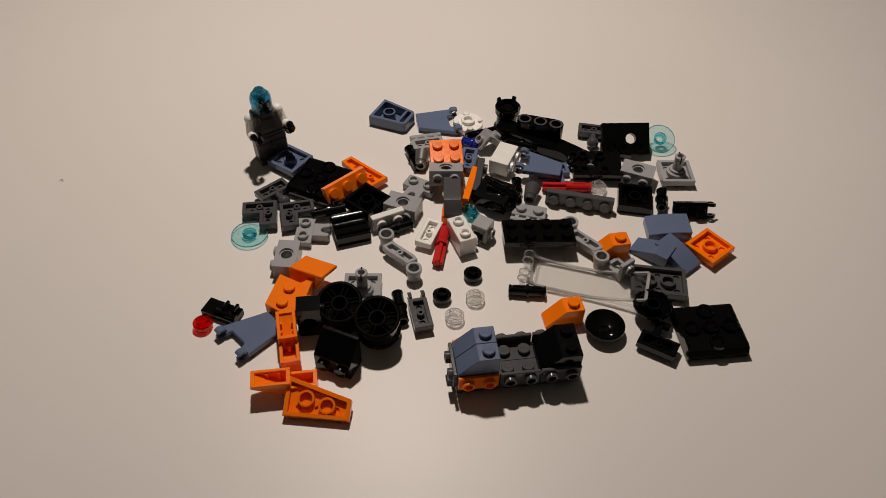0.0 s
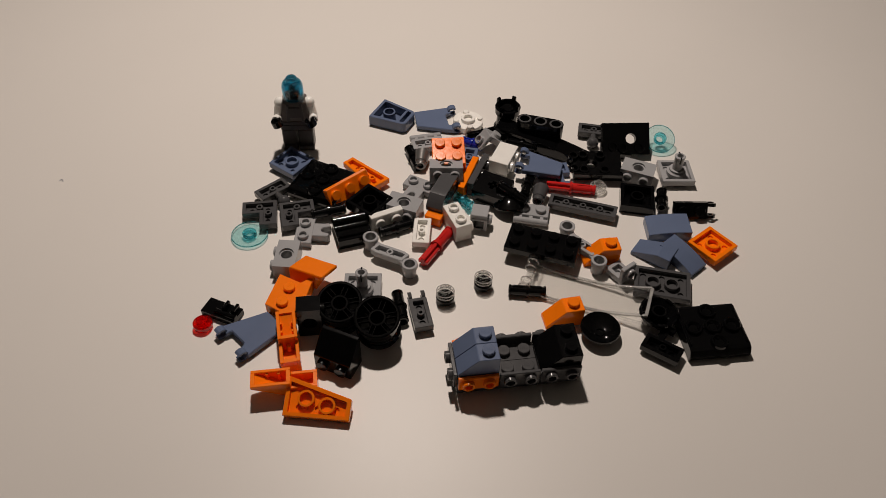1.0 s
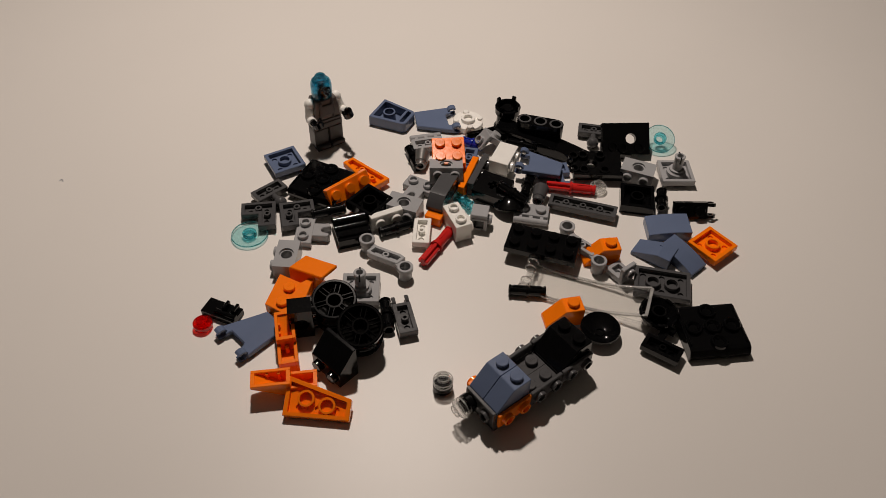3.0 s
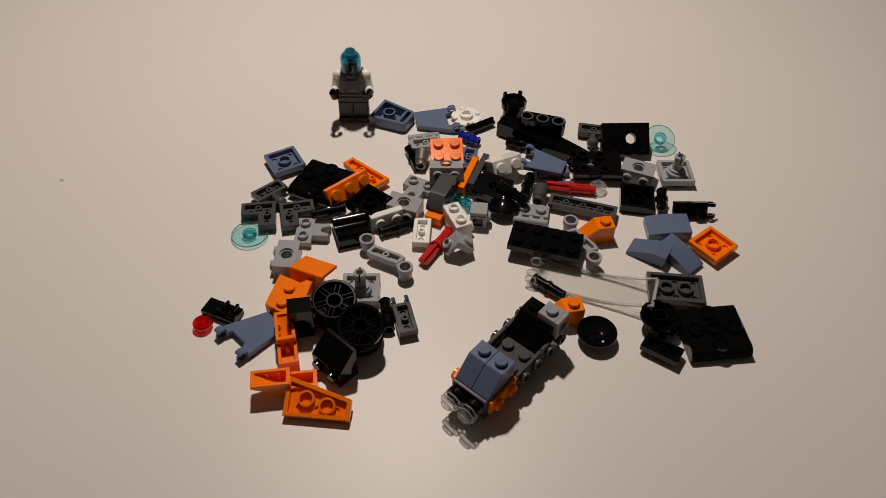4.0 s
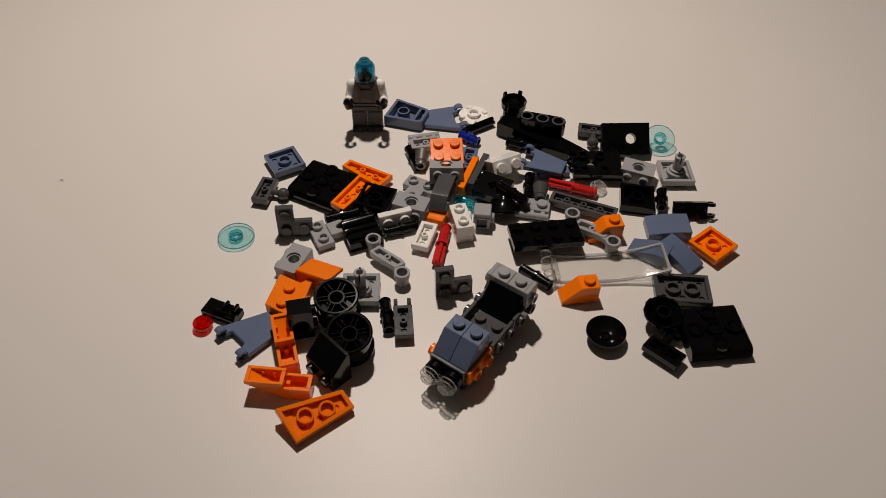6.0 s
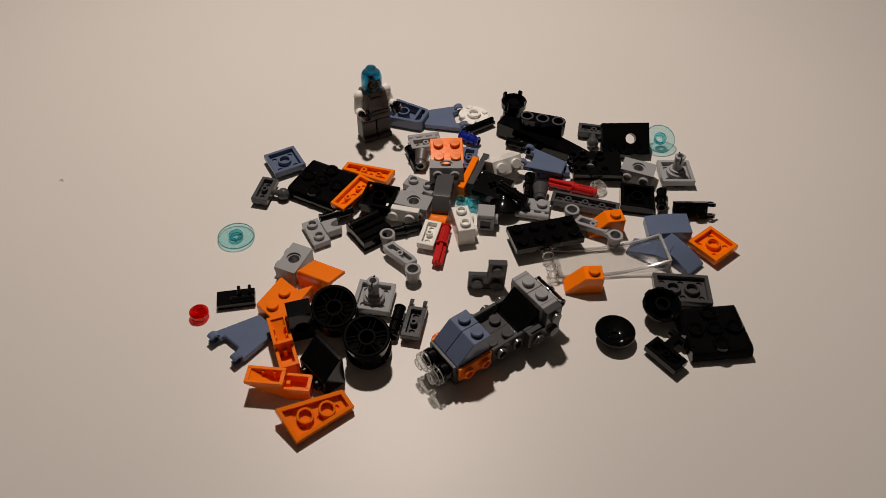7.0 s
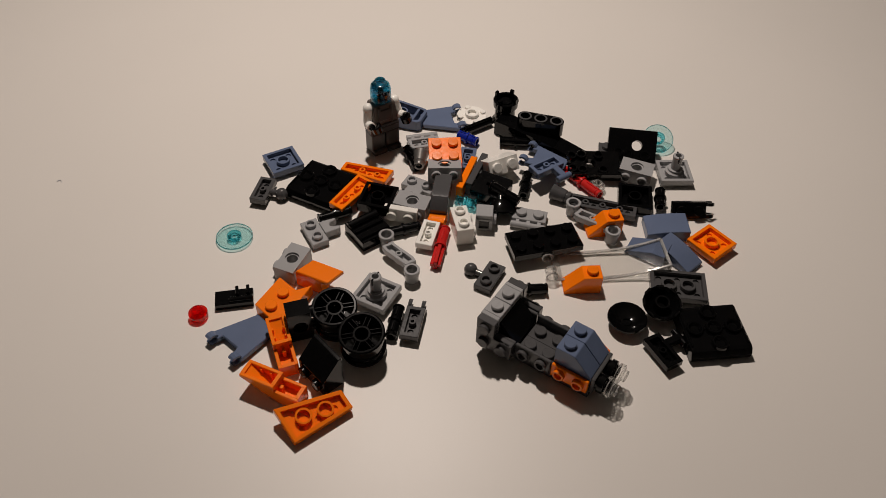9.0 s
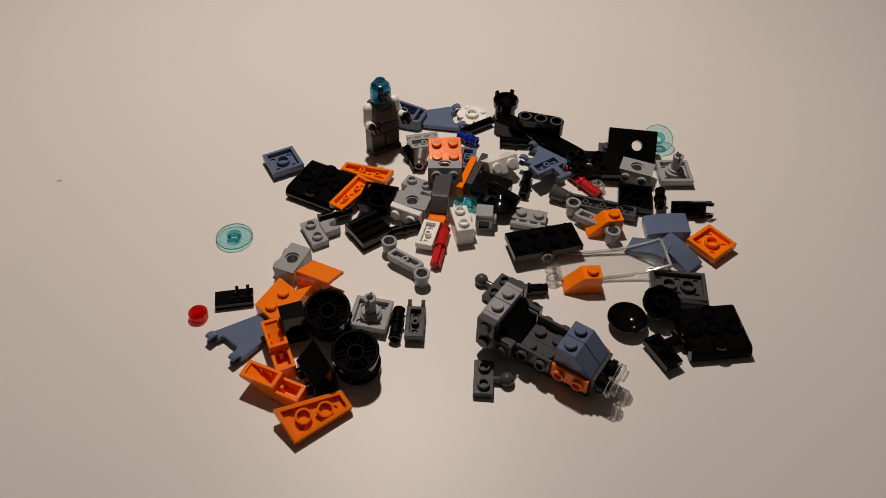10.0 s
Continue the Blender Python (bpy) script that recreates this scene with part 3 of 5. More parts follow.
    merge(c, rod(1.6, -4, 4), pose(2.5, 10.5, 0, 0, 90, 0))
    part("arm", c, col, ob)
    return ob


def ridge_block(name, label):
    """A black two by two hinge block with a round bar and ridges on its top."""
    b = hollow(prism(rect(15.8, 15.8), -3.2, 2.2), 1.45, 1.2, 5.4)
    ob = thing(name, b, "black", label, "toy hinge")
    part("bar", flush(rod(2.2, -7.6, 7.6), "bar", "black"), "black", ob, at=pose(0, 4.6, 2.4, 0, 90, 0))
    for y in (-5.4, -0.6):
        c = bmesh.new()
        box(c, (14.6, 1.4, 1.3), (0, y, 2.6), 0.3)
        part("ridge", c, "black", ob)
    return ob


def tile_with_bars(name, label):
    ob = thing(name, prism(rect(15.8, 7.8), -1.6, 1.6), "black", label, "toy tile")
    for x in (1.5, 6.0):
        c = bmesh.new()
        box(c, (1.3, 4.6, 3.2), (x, 1.4, 2.6), 0.25)
        part("clip", c, "black", ob)
    part("bar", flush(rod(1.3, -2, 8), "bar", "black"), "black", ob, at=pose(0, -1.8, 1.8, 0, 90, 0))
    return ob


def cube_block(name, col, label):
    """A one by one brick with a rimmed black plate as its shaded front pocket and a stud on a side."""
    b = bmesh.new()
    box(b, (7.8, 7.8, 9.6), (0, 0, 0), 0.25)
    ob = thing(name, b, col, label, "toy brick")
    add_studs(ob, col, [pose(3.9, 0, -0.5, 0, 90, 0)], True)
    # black plate paints the shade of the pocket; the brick is not hollowed
    c = bmesh.new()
    box(c, (4.6, 0.5, 4.8), (0, -3.75, -0.6), 0.1)
    part("pocket", c, "black", ob)
    d = bmesh.new()
    for s in (-1, 1):
        box(d, (1.2, 0.8, 6.8), (s * 2.9, -3.9, -0.6), 0.15)
        box(d, (6.8, 0.8, 1.2), (0, -3.9, -0.6 + s * 2.9), 0.15)
    part("pocket_rim", d, col, ob)
    return ob


def figure(name, label):
    """A small jointed toy figure in one piece: boots, block legs, tapered torso, bent arms, round clear helmet."""
    b = bmesh.new()
    for s in (-1, 1):
        box(b, (7.4, 7.6, 9.6), (s * 3.95, 0, 6.4), 0.5, index=0)
        box(b, (7.4, 9.6, 2.6), (s * 3.95, -1.0, 1.5), 0.5, index=0)
    box(b, (15.6, 7.4, 3.4), (0, 0, 12.6), 0.5, index=0)
    torso = prism([(-7.8, 0), (7.8, 0), (5.6, 12.8), (-5.6, 12.8)], -3.8, 3.8, 0.5)
    merge(b, torso, pose(0, 0, 14.2, 90, 0, 0), 1)
    box(b, (7.0, 1.0, 6.0), (0, -4.0, 21.4), 0.4, index=0)
    box(b, (13.4, 0.9, 1.6), (0, -3.9, 15.6), 0.3, index=0)
    for s in (-1, 1):
        box(b, (1.5, 1.0, 9.5), (s * 4.4, -3.9, 21), 0.3, pose(0, 0, 0, 0, -s * 3, 0), index=0)
        merge(b, ball(2.7, (s * 7.0, 0, 24.6)), None, 2)
        merge(b, rod(2.25, 0, 7.0, 14), pose(s * 7.1, 0, 24.6, 165, s * -12, 0), 2)
        merge(b, ball(2.3, (s * 8.4, -2.4, 17.9)), None, 2)
        merge(b, rod(2.1, 0, 5.0, 14), pose(s * 8.4, -2.4, 17.9, 72, 0, s * 8), 2)
        merge(b, rod(1.6, 4.4, 6.4, 12), pose(s * 8.4, -2.4, 17.9, 72, 0, s * 8), 4)
        hook = [(2.6 * math.cos(radians(a)), 2.6 * math.sin(radians(a))) for a in range(-140, 141, 28)]
        hook += [(1.4 * math.cos(radians(a)), 1.4 * math.sin(radians(a))) for a in range(140, -141, -28)]
        merge(b, prism(hook, -1.7, 1.7, 0.2), pose(s * 8.0, -10.2, 20.3, 18, 0, -90), 4)
    merge(b, rod(3.2, 26.6, 28.0), None, 1)
    box(b, (6.6, 1.4, 3.4), (0, -3.0, 31.4), 0.5, index=4)
    box(b, (5.0, 1.4, 1.8), (0, -3.0, 29.2), 0.5, index=4)
    for s in (-1, 1):
        merge(b, ball(0.8, (s * 1.6, -3.9, 31.6), 8), None, 0)
    merge(b, rod(1.2, 27.8, 33.0), None, 4)
    merge(b, lathe([(4.2, 27.0), (5.0, 27.9), (5.1, 33.2), (4.9, 34.6), (4.3, 35.8), (3.4, 36.5), (2.5, 36.8), (2.5, 38.1), (2.2, 38.3), (0, 38.3), (0, 37.6), (1.9, 37.4), (2.1, 36.2), (4.0, 35.2), (4.4, 34), (4.4, 28.2), (4.1, 27.2)], 30), None, 3)
    bmesh.ops.scale(b, vec=(1.01, 1.01, 1.065), verts=b.verts)
    return thing(name, b, ["jacket_dark", "jacket", "white", "helmet", "black"], label, "toy figure")


def car(name, label):
    """The half-built toy car: a low row of plates, side panels with studs, a sloped nose and a sloped rear. The nose points to +x."""
    root = tagged(new(name), label, "toy car")
    for k, x in enumerate((16, 0, -16)):
        low = part("chassis_brick", prism(rect(15.8, 14.2), 0.05, 8.1), "dark", root, at=pose(x, 0, 0))
        if k == 1:
            add_studs(low, "dark", [pose(dx, dy, 8.3) for dx in (-4, 4) for dy in (-4, 4)])
            joint = bmesh.new()
            box(joint, (15.8, 7.7, 0.3), (0, 3.95, 8.15), 0.06)
            box(joint, (15.8, 7.7, 0.3), (0, -3.95, 8.15), 0.06)
            part("floor", joint, "dark", low)
    part("riser_plate", prism(rect(15.8, 15.8), 8.15, 11.4), "dark", root, at=pose(16, 0, 0))
    for s in (-1, 1):
        for x, col, say in ((16, "orange", "orange side panel with two studs"), (0, "dark", ""), (-16, "dark", "")):
            b = bmesh.new()
            box(b, (15.6, 1.5, 7.2), (x, s * 8.7, 8.9), 0.3)
            side_panel = part("side_panel", b, col, root, say)
            add_studs(side_panel, col, [pose(x + dx, s * 9.45, 9.0, -90 * s, 0, 0) for dx in (-4, 4)], True)
        nose = bmesh.new()
        side = [(7.9, 0.0), (-7.9, 0.0), (-7.9, 9.6), (0.1, 9.6), (7.9, 1.7)][::-1]
        merge(nose, prism(side, -3.92, 3.92), pose(0, 0, 0, 90, 0, 0))
        n = part("nose_slope", nose, "slate", root, "slate-blue nose slope", at=pose(16, s * 3.97, 11.45))
        add_studs(n, "slate", [pose(-4, 0, 9.6)])
    b = bmesh.new()
    box(b, (1.5, 15.6, 8.0), (24.8, 0, 9.4), 0.25)
    front = part("bumper", b, "dark", root)
    add_studs(front, "dark", [pose(25.5, s * 4, 9.0, 0, 90, 0) for s in (-1, 1)], True)
    rear = bmesh.new()
    side = [(-7.9, 0.0), (7.9, 0.0), (7.9, 1.6), (0.1, 9.6), (-7.9, 9.6)]
    merge(rear, prism(side, -7.85, 7.85), pose(0, 0, 0, 90, 0, 0))
    r = part("rear_slope", rear, "black", root, "black rear slope", at=pose(-16, 0, 8.25))
    add_studs(r, "black", [pose(-4, s * 4, 9.6) for s in (-1, 1)])
    return root


# ---- the pieces on the table ----
CAR_AT = [
    pose(0.0291, 0.1864, 0, 0, 0, -171.2),
    pose(0.0273, 0.1901, 0, 0, 0, -135.5),
    pose(0.0345, 0.1799, 0, 0, 0, -141.1),
    pose(0.0271, 0.1852, 0, 0, 0, -131.3),
    pose(0.0269, 0.1875, 0, 0, 0, -129.7),
    pose(0.0190, 0.1938, 0, 0, 0, -128.7),
    pose(0.0158, 0.1978, 0, 0, 0, -122.0),
    pose(0.0168, 0.2008, 0, 0, 0, -124.3),
    pose(0.0207, 0.1994, 0, 0, 0, -142.8),
    pose(0.0294, 0.1924, 0, 0, 0, -101.2),
    pose(0.0456, 0.1968, 0, 0, 0, -44.7),
    pose(0.0412, 0.1942, 0, 0, 0, -33.6),
]
toy_car = car("toy_car", "half-built toy car with slate nose, orange sides and black rear")
toy_car.matrix_basis = CAR_AT[0]
slate_plate = brick("toy_plate", 2, 2, "slate", "slate-blue two by two plate lying upside down", category="toy plate")
slate_plate.matrix_basis = pose(-0.0762, 0.3069, 0.0033, 180, 0, 57.4)
chassis_a = chassis("toy_chassis", "black ribbed chassis block under the orange wedges")
chassis_a.matrix_basis = pose(-0.0591, 0.2911, 0.0036, 0, 0, -22.6)
chassis_b = chassis("toy_chassis", "black ribbed chassis block lying apart from the heap")
chassis_b.matrix_basis = pose(0.1097, 0.2063, 0.0034, 0, 0, 7.2)
wedge_rear = outline_plate("toy_wedge_plate", [(-12, -2), (12, -6), (12, 4), (-12, 4)], "orange", "orange wedge plate lying upside down", [(-6, 0), (2, 0), (9, 0)], (), [(-2, 0), (6, 0)])
wedge_rear.matrix_basis = pose(-0.0399, 0.2994, 0.0033, 180, 0, -47.6)
wedge_stand = outline_plate("toy_wedge_plate", [(-11.8, -4), (11.8, -6), (11.8, 4), (-11.8, 4)], "orange", "orange wedge plate propped on edge, studs outward", [(-8, 0), (0, 0), (8, 0)], (), [(-4, 0), (4, 0)])
wedge_stand.matrix_basis = pose(-0.0469, 0.2856, 0.0070, 62, 0, 43.3)
black_square = brick("toy_brick", 2, 2, "black", "black two by two piece lying upside down", h=5.0)
black_square.matrix_basis = pose(-0.0358, 0.2763, 0.0055, 180, 0, 52.4)
ball_plate_a = ball_plate("toy_ball_plate", "dark", "dark grey one by two plate with a tow ball")
ball_plate_a.matrix_basis = pose(-0.0814, 0.2847, 0.0033, 180, 0, 42.4)
ball_plate_b = ball_plate("toy_ball_plate", "dark", "dark grey one by two plate with a tow ball")
ball_plate_b.matrix_basis = pose(0.0765, 0.3356, 0.0033, 180, 0, -8.8)
corner_a = corner_plate("toy_corner_plate", "dark", "dark grey corner plate lying upside down", -1, 1)
corner_a.matrix_basis = pose(-0.0848, 0.2680, 0.0033, 180, 0, 8.6)
corner_b = corner_plate("toy_corner_plate", "dark", "dark grey corner plate lying upside down", 1, 1)
corner_b.matrix_basis = pose(-0.0673, 0.2688, 0.0033, 180, 0, 13.6)
aqua_dish_a = dish("toy_dish", 8.2, "aqua", "clear aqua dish lying flat on the table", h=0.5)
aqua_dish_a.matrix_basis = pose(-0.0879, 0.2574, 0.0008, 0, 0, 0.0)
hinge_a = hinge_plate("toy_hinge_plate", "grey", "light grey plate with open studs and a clip")
hinge_a.matrix_basis = pose(-0.0629, 0.2587, 0.0020, 0, 0, -91.2)
hole_a = hole_brick("toy_hole_brick", "grey", "light grey brick with a round hole, on its side")
hole_a.matrix_basis = pose(-0.0679, 0.2403, 0.0039, 90, 0, -92.4)
pin_a = pin("toy_pin", "black", "glossy black connector pin")
pin_a.matrix_basis = pose(-0.0533, 0.2710, 0.0040, 0, 0, 19.2)
black_box = ridge_block("toy_hinge_block", "glossy black hinge block beside the white plate")
black_box.matrix_basis = pose(-0.0425, 0.2615, 0.0032, 0, 0, 18.5)
white_side = brick("toy_plate", 2, 1, "white", "white one by two plate on its side", category="toy plate")
white_side.matrix_basis = pose(-0.0258, 0.2667, 0.0040, 90, 0, 26.4)
pin_b = pin("toy_pin", "black", "black pin under the white plate")
pin_b.matrix_basis = pose(-0.0217, 0.2625, 0.0026, 0, 0, 24.9)
hole_b = hole_brick("toy_hole_brick", "grey", "light grey brick with a round hole, on its side")
hole_b.matrix_basis = pose(-0.0191, 0.2749, 0.0039, 90, 0, -19.8)
hinge_b = hinge_plate("toy_hinge_plate", "grey", "light grey plate with two open studs")
hinge_b.matrix_basis = pose(-0.0114, 0.2916, 0.0020, 0, 0, 153.9)
lever_a = lever("toy_lever", "grey", "light grey lever with a tube at each end")
lever_a.matrix_basis = pose(-0.0189, 0.2443, 0.0044, 180, 0, -56.9)
white_plate = brick("toy_plate", 2, 1, "white", "white one by two plate lying upside down", category="toy plate")
white_plate.matrix_basis = pose(-0.0065, 0.2587, 0.0033, 180, 0, -109.3)
red_pin_a = pin("toy_axle_pin", "red", "bright red pin with a cross axle end", 23.5, True)
red_pin_a.matrix_basis = pose(-0.0007, 0.2523, 0.0026, 0, 0, -98.2)
white_brick = side_stud_brick("toy_brick", 2, "white", "white brick with open studs on top and side")
white_brick.matrix_basis = pose(0.0081, 0.2564, 0.0048, 0, 0, 112.7)
pin_i = pin("toy_pin", "black", "glossy black connector pin beside the long slope")
pin_i.matrix_basis = pose(0.0387, 0.3238, 0.0030, 0, 0, -17)
cube_grey = cube_block("toy_brick", "grey", "light grey one by one brick with a side stud")
cube_grey.matrix_basis = pose(0.0177, 0.2606, 0.0048, 0, 0, -28.0)
aqua_pin = pin("toy_pin", "aqua", "clear aqua pin in the heap", 10)
aqua_pin.matrix_basis = pose(0.0133, 0.2727, 0.0030, 0, 0, -54.8)
grey_bow = bow("toy_curved_slope", 20, 8, "dark", "dark grey glossy curved slope on the heap", h=8, low=2.5, flat=0.7)
grey_bow.matrix_basis = pose(0.0037, 0.2774, 0.0085, 0, 0, 91.2)
orange_base = brick("toy_brick", 1, 1, "orange", "orange brick under the curved slope", h=5, studs=False)
orange_base.matrix_basis = pose(0.0031, 0.2722, 0.0025, 0, 0, -3.8)
orange_thin = brick("toy_plate", 3, 1, "orange", "orange plate standing on edge", studs=False, category="toy plate")
orange_thin.matrix_basis = pose(0.0124, 0.2889, 0.0040, 90, 0, 78.0)
dark_thin = brick("toy_plate", 3, 1, "dark", "dark grey plate standing on edge", category="toy plate")
dark_thin.matrix_basis = pose(0.0164, 0.2953, 0.0040, 90, 0, 81.7)
orange_brick = brick("toy_brick", 2, 2, "orange", "glossy orange two by two brick tilted in the heap", h=9.6)
orange_brick.matrix_basis = pose(0.0005, 0.3043, 0.0092, 12.6, -1.4, 5.2)
hole_c = hole_brick("toy_hole_brick", "grey", "grey brick with a round hole before the orange brick")
hole_c.matrix_basis = pose(0.0005, 0.2921, 0.0099, 76, 0, 2.0)
slate_small = brick("toy_plate", 2, 1, "slate", "slate-blue plate behind the orange brick", category="toy plate")
slate_small.matrix_basis = pose(0.0116, 0.3105, 0.0033, 180, 0, -99.0)
cone_a = cone("toy_cone", "pewter", "pewter-coloured cone lying on its side")
cone_a.matrix_basis = pose(-0.0117, 0.3090, 0.0039, 90, 0, -4.0)
pin_c = pin("toy_pin", "black", "black pin beside the pewter cone")
pin_c.matrix_basis = pose(-0.0157, 0.3118, 0.0026, 0, 0, -69.6)
bar_a = bar_plate("toy_bar_plate", "grey", "light grey plate with a round bar, upside down")
bar_a.matrix_basis = pose(-0.0089, 0.3215, 0.0033, 180, 0, -166.5)
slate_slope = outline_plate("toy_slope", [(-10, -8.4), (8.6, -6.2), (10, -4.6), (10, 4.6), (8.6, 6.2), (-10, 8.4)], "slate", "slate-blue tapered slope lying upside down", tubes=[(-2.5, 0)], h=6.0, category="toy slope")
b = bmesh.new()
box(b, (1.4, 10.6, 5.0), (5.2, 0, -0.3), 0.15)
part("cross_wall", b, "slate", slate_slope)
slate_slope.matrix_basis = pose(-0.0275, 0.3435, 0.0031, 180, 0, -26.0)
flag_a = flag("toy_wing", "slate", "slate-blue wing with two clips")
flag_a.matrix_basis = pose(-0.0049, 0.3411, 0.0020, 0, 0, 10.5)
white_round = notched_round("toy_round_plate", "white notched round plate")
white_round.matrix_basis = pose(0.0115, 0.3410, 0.0017, 0, 0, 10.0)
pin_blue = pin("toy_pin", "blue", "deep blue connector pin", 11)
pin_blue.matrix_basis = pose(0.0137, 0.3235, 0.0030, 0, 0, -23.9)
axle_a = axle("toy_axle", "black", "short black cross axle", 16)
axle_a.matrix_basis = pose(0.0182, 0.3322, 0.0026, 0, 0, 22.6)
grey_bracket = bracket("toy_bracket", "grey", "light grey angle bracket with two studs")
grey_bracket.matrix_basis = pose(0.0243, 0.3247, 0.0060, 0, 40, 20.0)
grey_headlight = bracket("toy_bracket", "grey", "light grey angle bracket with two studs")
grey_headlight.matrix_basis = pose(0.0766, 0.2414, 0.0022, 180, 0, 128)
white_face = brick("toy_brick", 2, 1, "white", "white brick lying on its side, studs outward", h=9.6)
white_face.matrix_basis = pose(0.0289, 0.3098, 0.0049, 90, 0, 67.9)
turret = turret("toy_turret", "black toothed turret piece")
turret.matrix_basis = pose(0.0317, 0.3419, 0.0070, 0, 0, 10.0)
liftarm_a = liftarm("toy_beam", 3, "black", "black rounded beam with three holes")
liftarm_a.matrix_basis = pose(0.0475, 0.3291, 0.0100, 0, 0, -14.3)
black_arm = bow("toy_curved_slope", 48, 9.6, "black", "long black curved slope", h=8.4, low=3.6)
black_arm.matrix_basis = pose(0.0484, 0.3246, 0.0043, 0, 0, 155.3)
panel_a = panel("toy_hole_plate", "black panel with a round hole, propped up")
panel_a.matrix_basis = pose(0.0905, 0.3238, 0.0080, 42, 0, 3.2)
panel_b = panel("toy_hole_plate", "black panel with a round hole, lying flat", -2.6)
panel_b.matrix_basis = pose(0.0745, 0.3062, 0.0050, 190, 0, -0.1)
aqua_dish_b = dish("toy_dish", 7.6, "aqua", "clear aqua dish propped up at a slant", h=0.8)
aqua_dish_b.matrix_basis = pose(0.1091, 0.3279, 0.0050, 28, 0, 0.0)
hole_d = hole_brick("toy_hole_brick", "grey", "grey brick with a round hole, on its side")
hole_d.matrix_basis = pose(0.0940, 0.3017, 0.0039, 90, 0, -20.7)
pin_plate_a = pin_plate("toy_pin_plate", "grey", "grey plate upside down with a slotted pin standing up")
pin_plate_a.matrix_basis = pose(0.1134, 0.3042, 0.0033, 180, 0, 2.0)
pin_plate_b = pin_plate("toy_pin_plate", "grey", "grey plate upside down with a slotted pin standing up")
pin_plate_b.matrix_basis = pose(-0.0337, 0.2246, 0.0033, 180, 0, 1.7)
flag_b = flag("toy_wing", "slate", "slate-blue wing with clips on the black heap")
flag_b.matrix_basis = pose(0.0475, 0.3055, 0.0050, 10, 0, 166.6)
dark_tail = pedestal_plate("toy_plate", "slate", "slate-grey plate with a short arm, upside down")
dark_tail.matrix_basis = pose(0.0531, 0.3056, 0.0017, 180, 0, 7.7)
cone_b = cone("toy_cone", "dark", "dark grey cone lying on its side")
cone_b.matrix_basis = pose(0.0413, 0.2862, 0.0039, 90, 0, -15.0)
pin_d = pin("toy_pin", "black", "glossy black connector pin")
pin_d.matrix_basis = pose(0.0346, 0.2891, 0.0026, 0, 0, -92.6)
red_pin_b = pin("toy_axle_pin", "red", "bright red pin with a cross axle end", 23.5, True)
red_pin_b.matrix_basis = pose(0.0589, 0.2930, 0.0026, 0, 0, 180.0)
clear_round_c = round_plate("toy_round_plate", "clear", "clear round plate by the red pin")
clear_round_c.matrix_basis = pose(0.0743, 0.2935, 0.0017, 0, 0, 0.0)
strip = brick("toy_plate", 4, 1, "dark", "dark grey one by four plate", category="toy plate")
strip.matrix_basis = pose(0.0639, 0.2820, 0.0040, 90, 0, -11.2)
black_plate_r = brick("toy_plate", 2, 2, "black", "black plate lying upside down in the heap", h=5, category="toy plate")
black_plate_r.matrix_basis = pose(0.0906, 0.2855, 0.0026, 180, 0, -8.2)
pin_e = pin("toy_pin", "black", "short black pin standing by the plate", 12)
pin_e.matrix_basis = pose(0.1031, 0.2843, 0.0040, 0, 0, -99.5)
clip_black = clip_plate("toy_clip_plate", "black", "black plate with clips behind the slate slopes")
clip_black.matrix_basis = pose(0.1152, 0.2773, 0.0040, 60, 0, 1.9)
bar_b = bar_plate("toy_bar_plate", "grey", "light grey plate with a round bar, studs up")
bar_b.matrix_basis = pose(0.0399, 0.2750, 0.0020, 0, 0, 167.8)
black_long = brick("toy_brick", 4, 2, "black", "long black two by four plate propped on other pieces", category="toy plate")
black_long.matrix_basis = pose(0.0425, 0.2566, 0.0072, -6, 0, 3.1)
lever_b = lever("toy_lever", "grey", "light grey lever with a tube at each end")
lever_b.matrix_basis = pose(0.0637, 0.2544, 0.0044, 180, 0, -61.1)
slope_o_a = slope("toy_slope", 16, 1, "orange", "small orange slope with one stud")
slope_o_a.matrix_basis = pose(0.0744, 0.2515, 0.0048, 0, 0, 9.9)
windscreen = canopy("toy_windscreen", "long clear bowed windscreen with hinge knuckles")
windscreen.matrix_basis = pose(0.0633, 0.2324, 0.0065, 0, 0, -14.4)
slate_bow_a = bow("toy_curved_slope", 19.6, 12.5, "slate", "slate-blue curved slope lying on its side", h=6.0, low=4.2, flat=0.25)
slate_bow_a.matrix_basis = pose(0.1029, 0.2662, 0.0032, 0, 0, 1.9)
slate_wedge = slope("toy_slope", 18, 1.25, "slate", "slate-blue wedge with a pointed end", h=6.4, flat=6, studs=False)
slate_wedge.matrix_basis = pose(0.0936, 0.2520, 0.0033, 0, 0, -34.8)
slate_bow_b = bow("toy_curved_slope", 19, 10.5, "slate", "slate-blue curved slope with a smooth back", h=6.4, low=2)
slate_bow_b.matrix_basis = pose(0.1045, 0.2492, 0.0034, 0, 0, 131)
orange_plate = brick("toy_plate", 2, 2, "orange", "orange two by two plate lying upside down", category="toy plate")
orange_plate.matrix_basis = pose(0.1197, 0.2540, 0.0033, 180, 0, 40.4)
tube_plate = brick("toy_plate", 3, 2, "dark", "dark grey two by three plate lying upside down", category="toy plate")
tube_plate.matrix_basis = pose(0.0931, 0.2326, 0.0033, 180, 0, -6.3)
black_bowl = dish("toy_bowl", 8.0, "black", "glossy black bowl with a ring inside", h=5.0, teeth=8)
black_bowl.matrix_basis = pose(0.0875, 0.2166, 0.0040, 0, 0, 0.0)
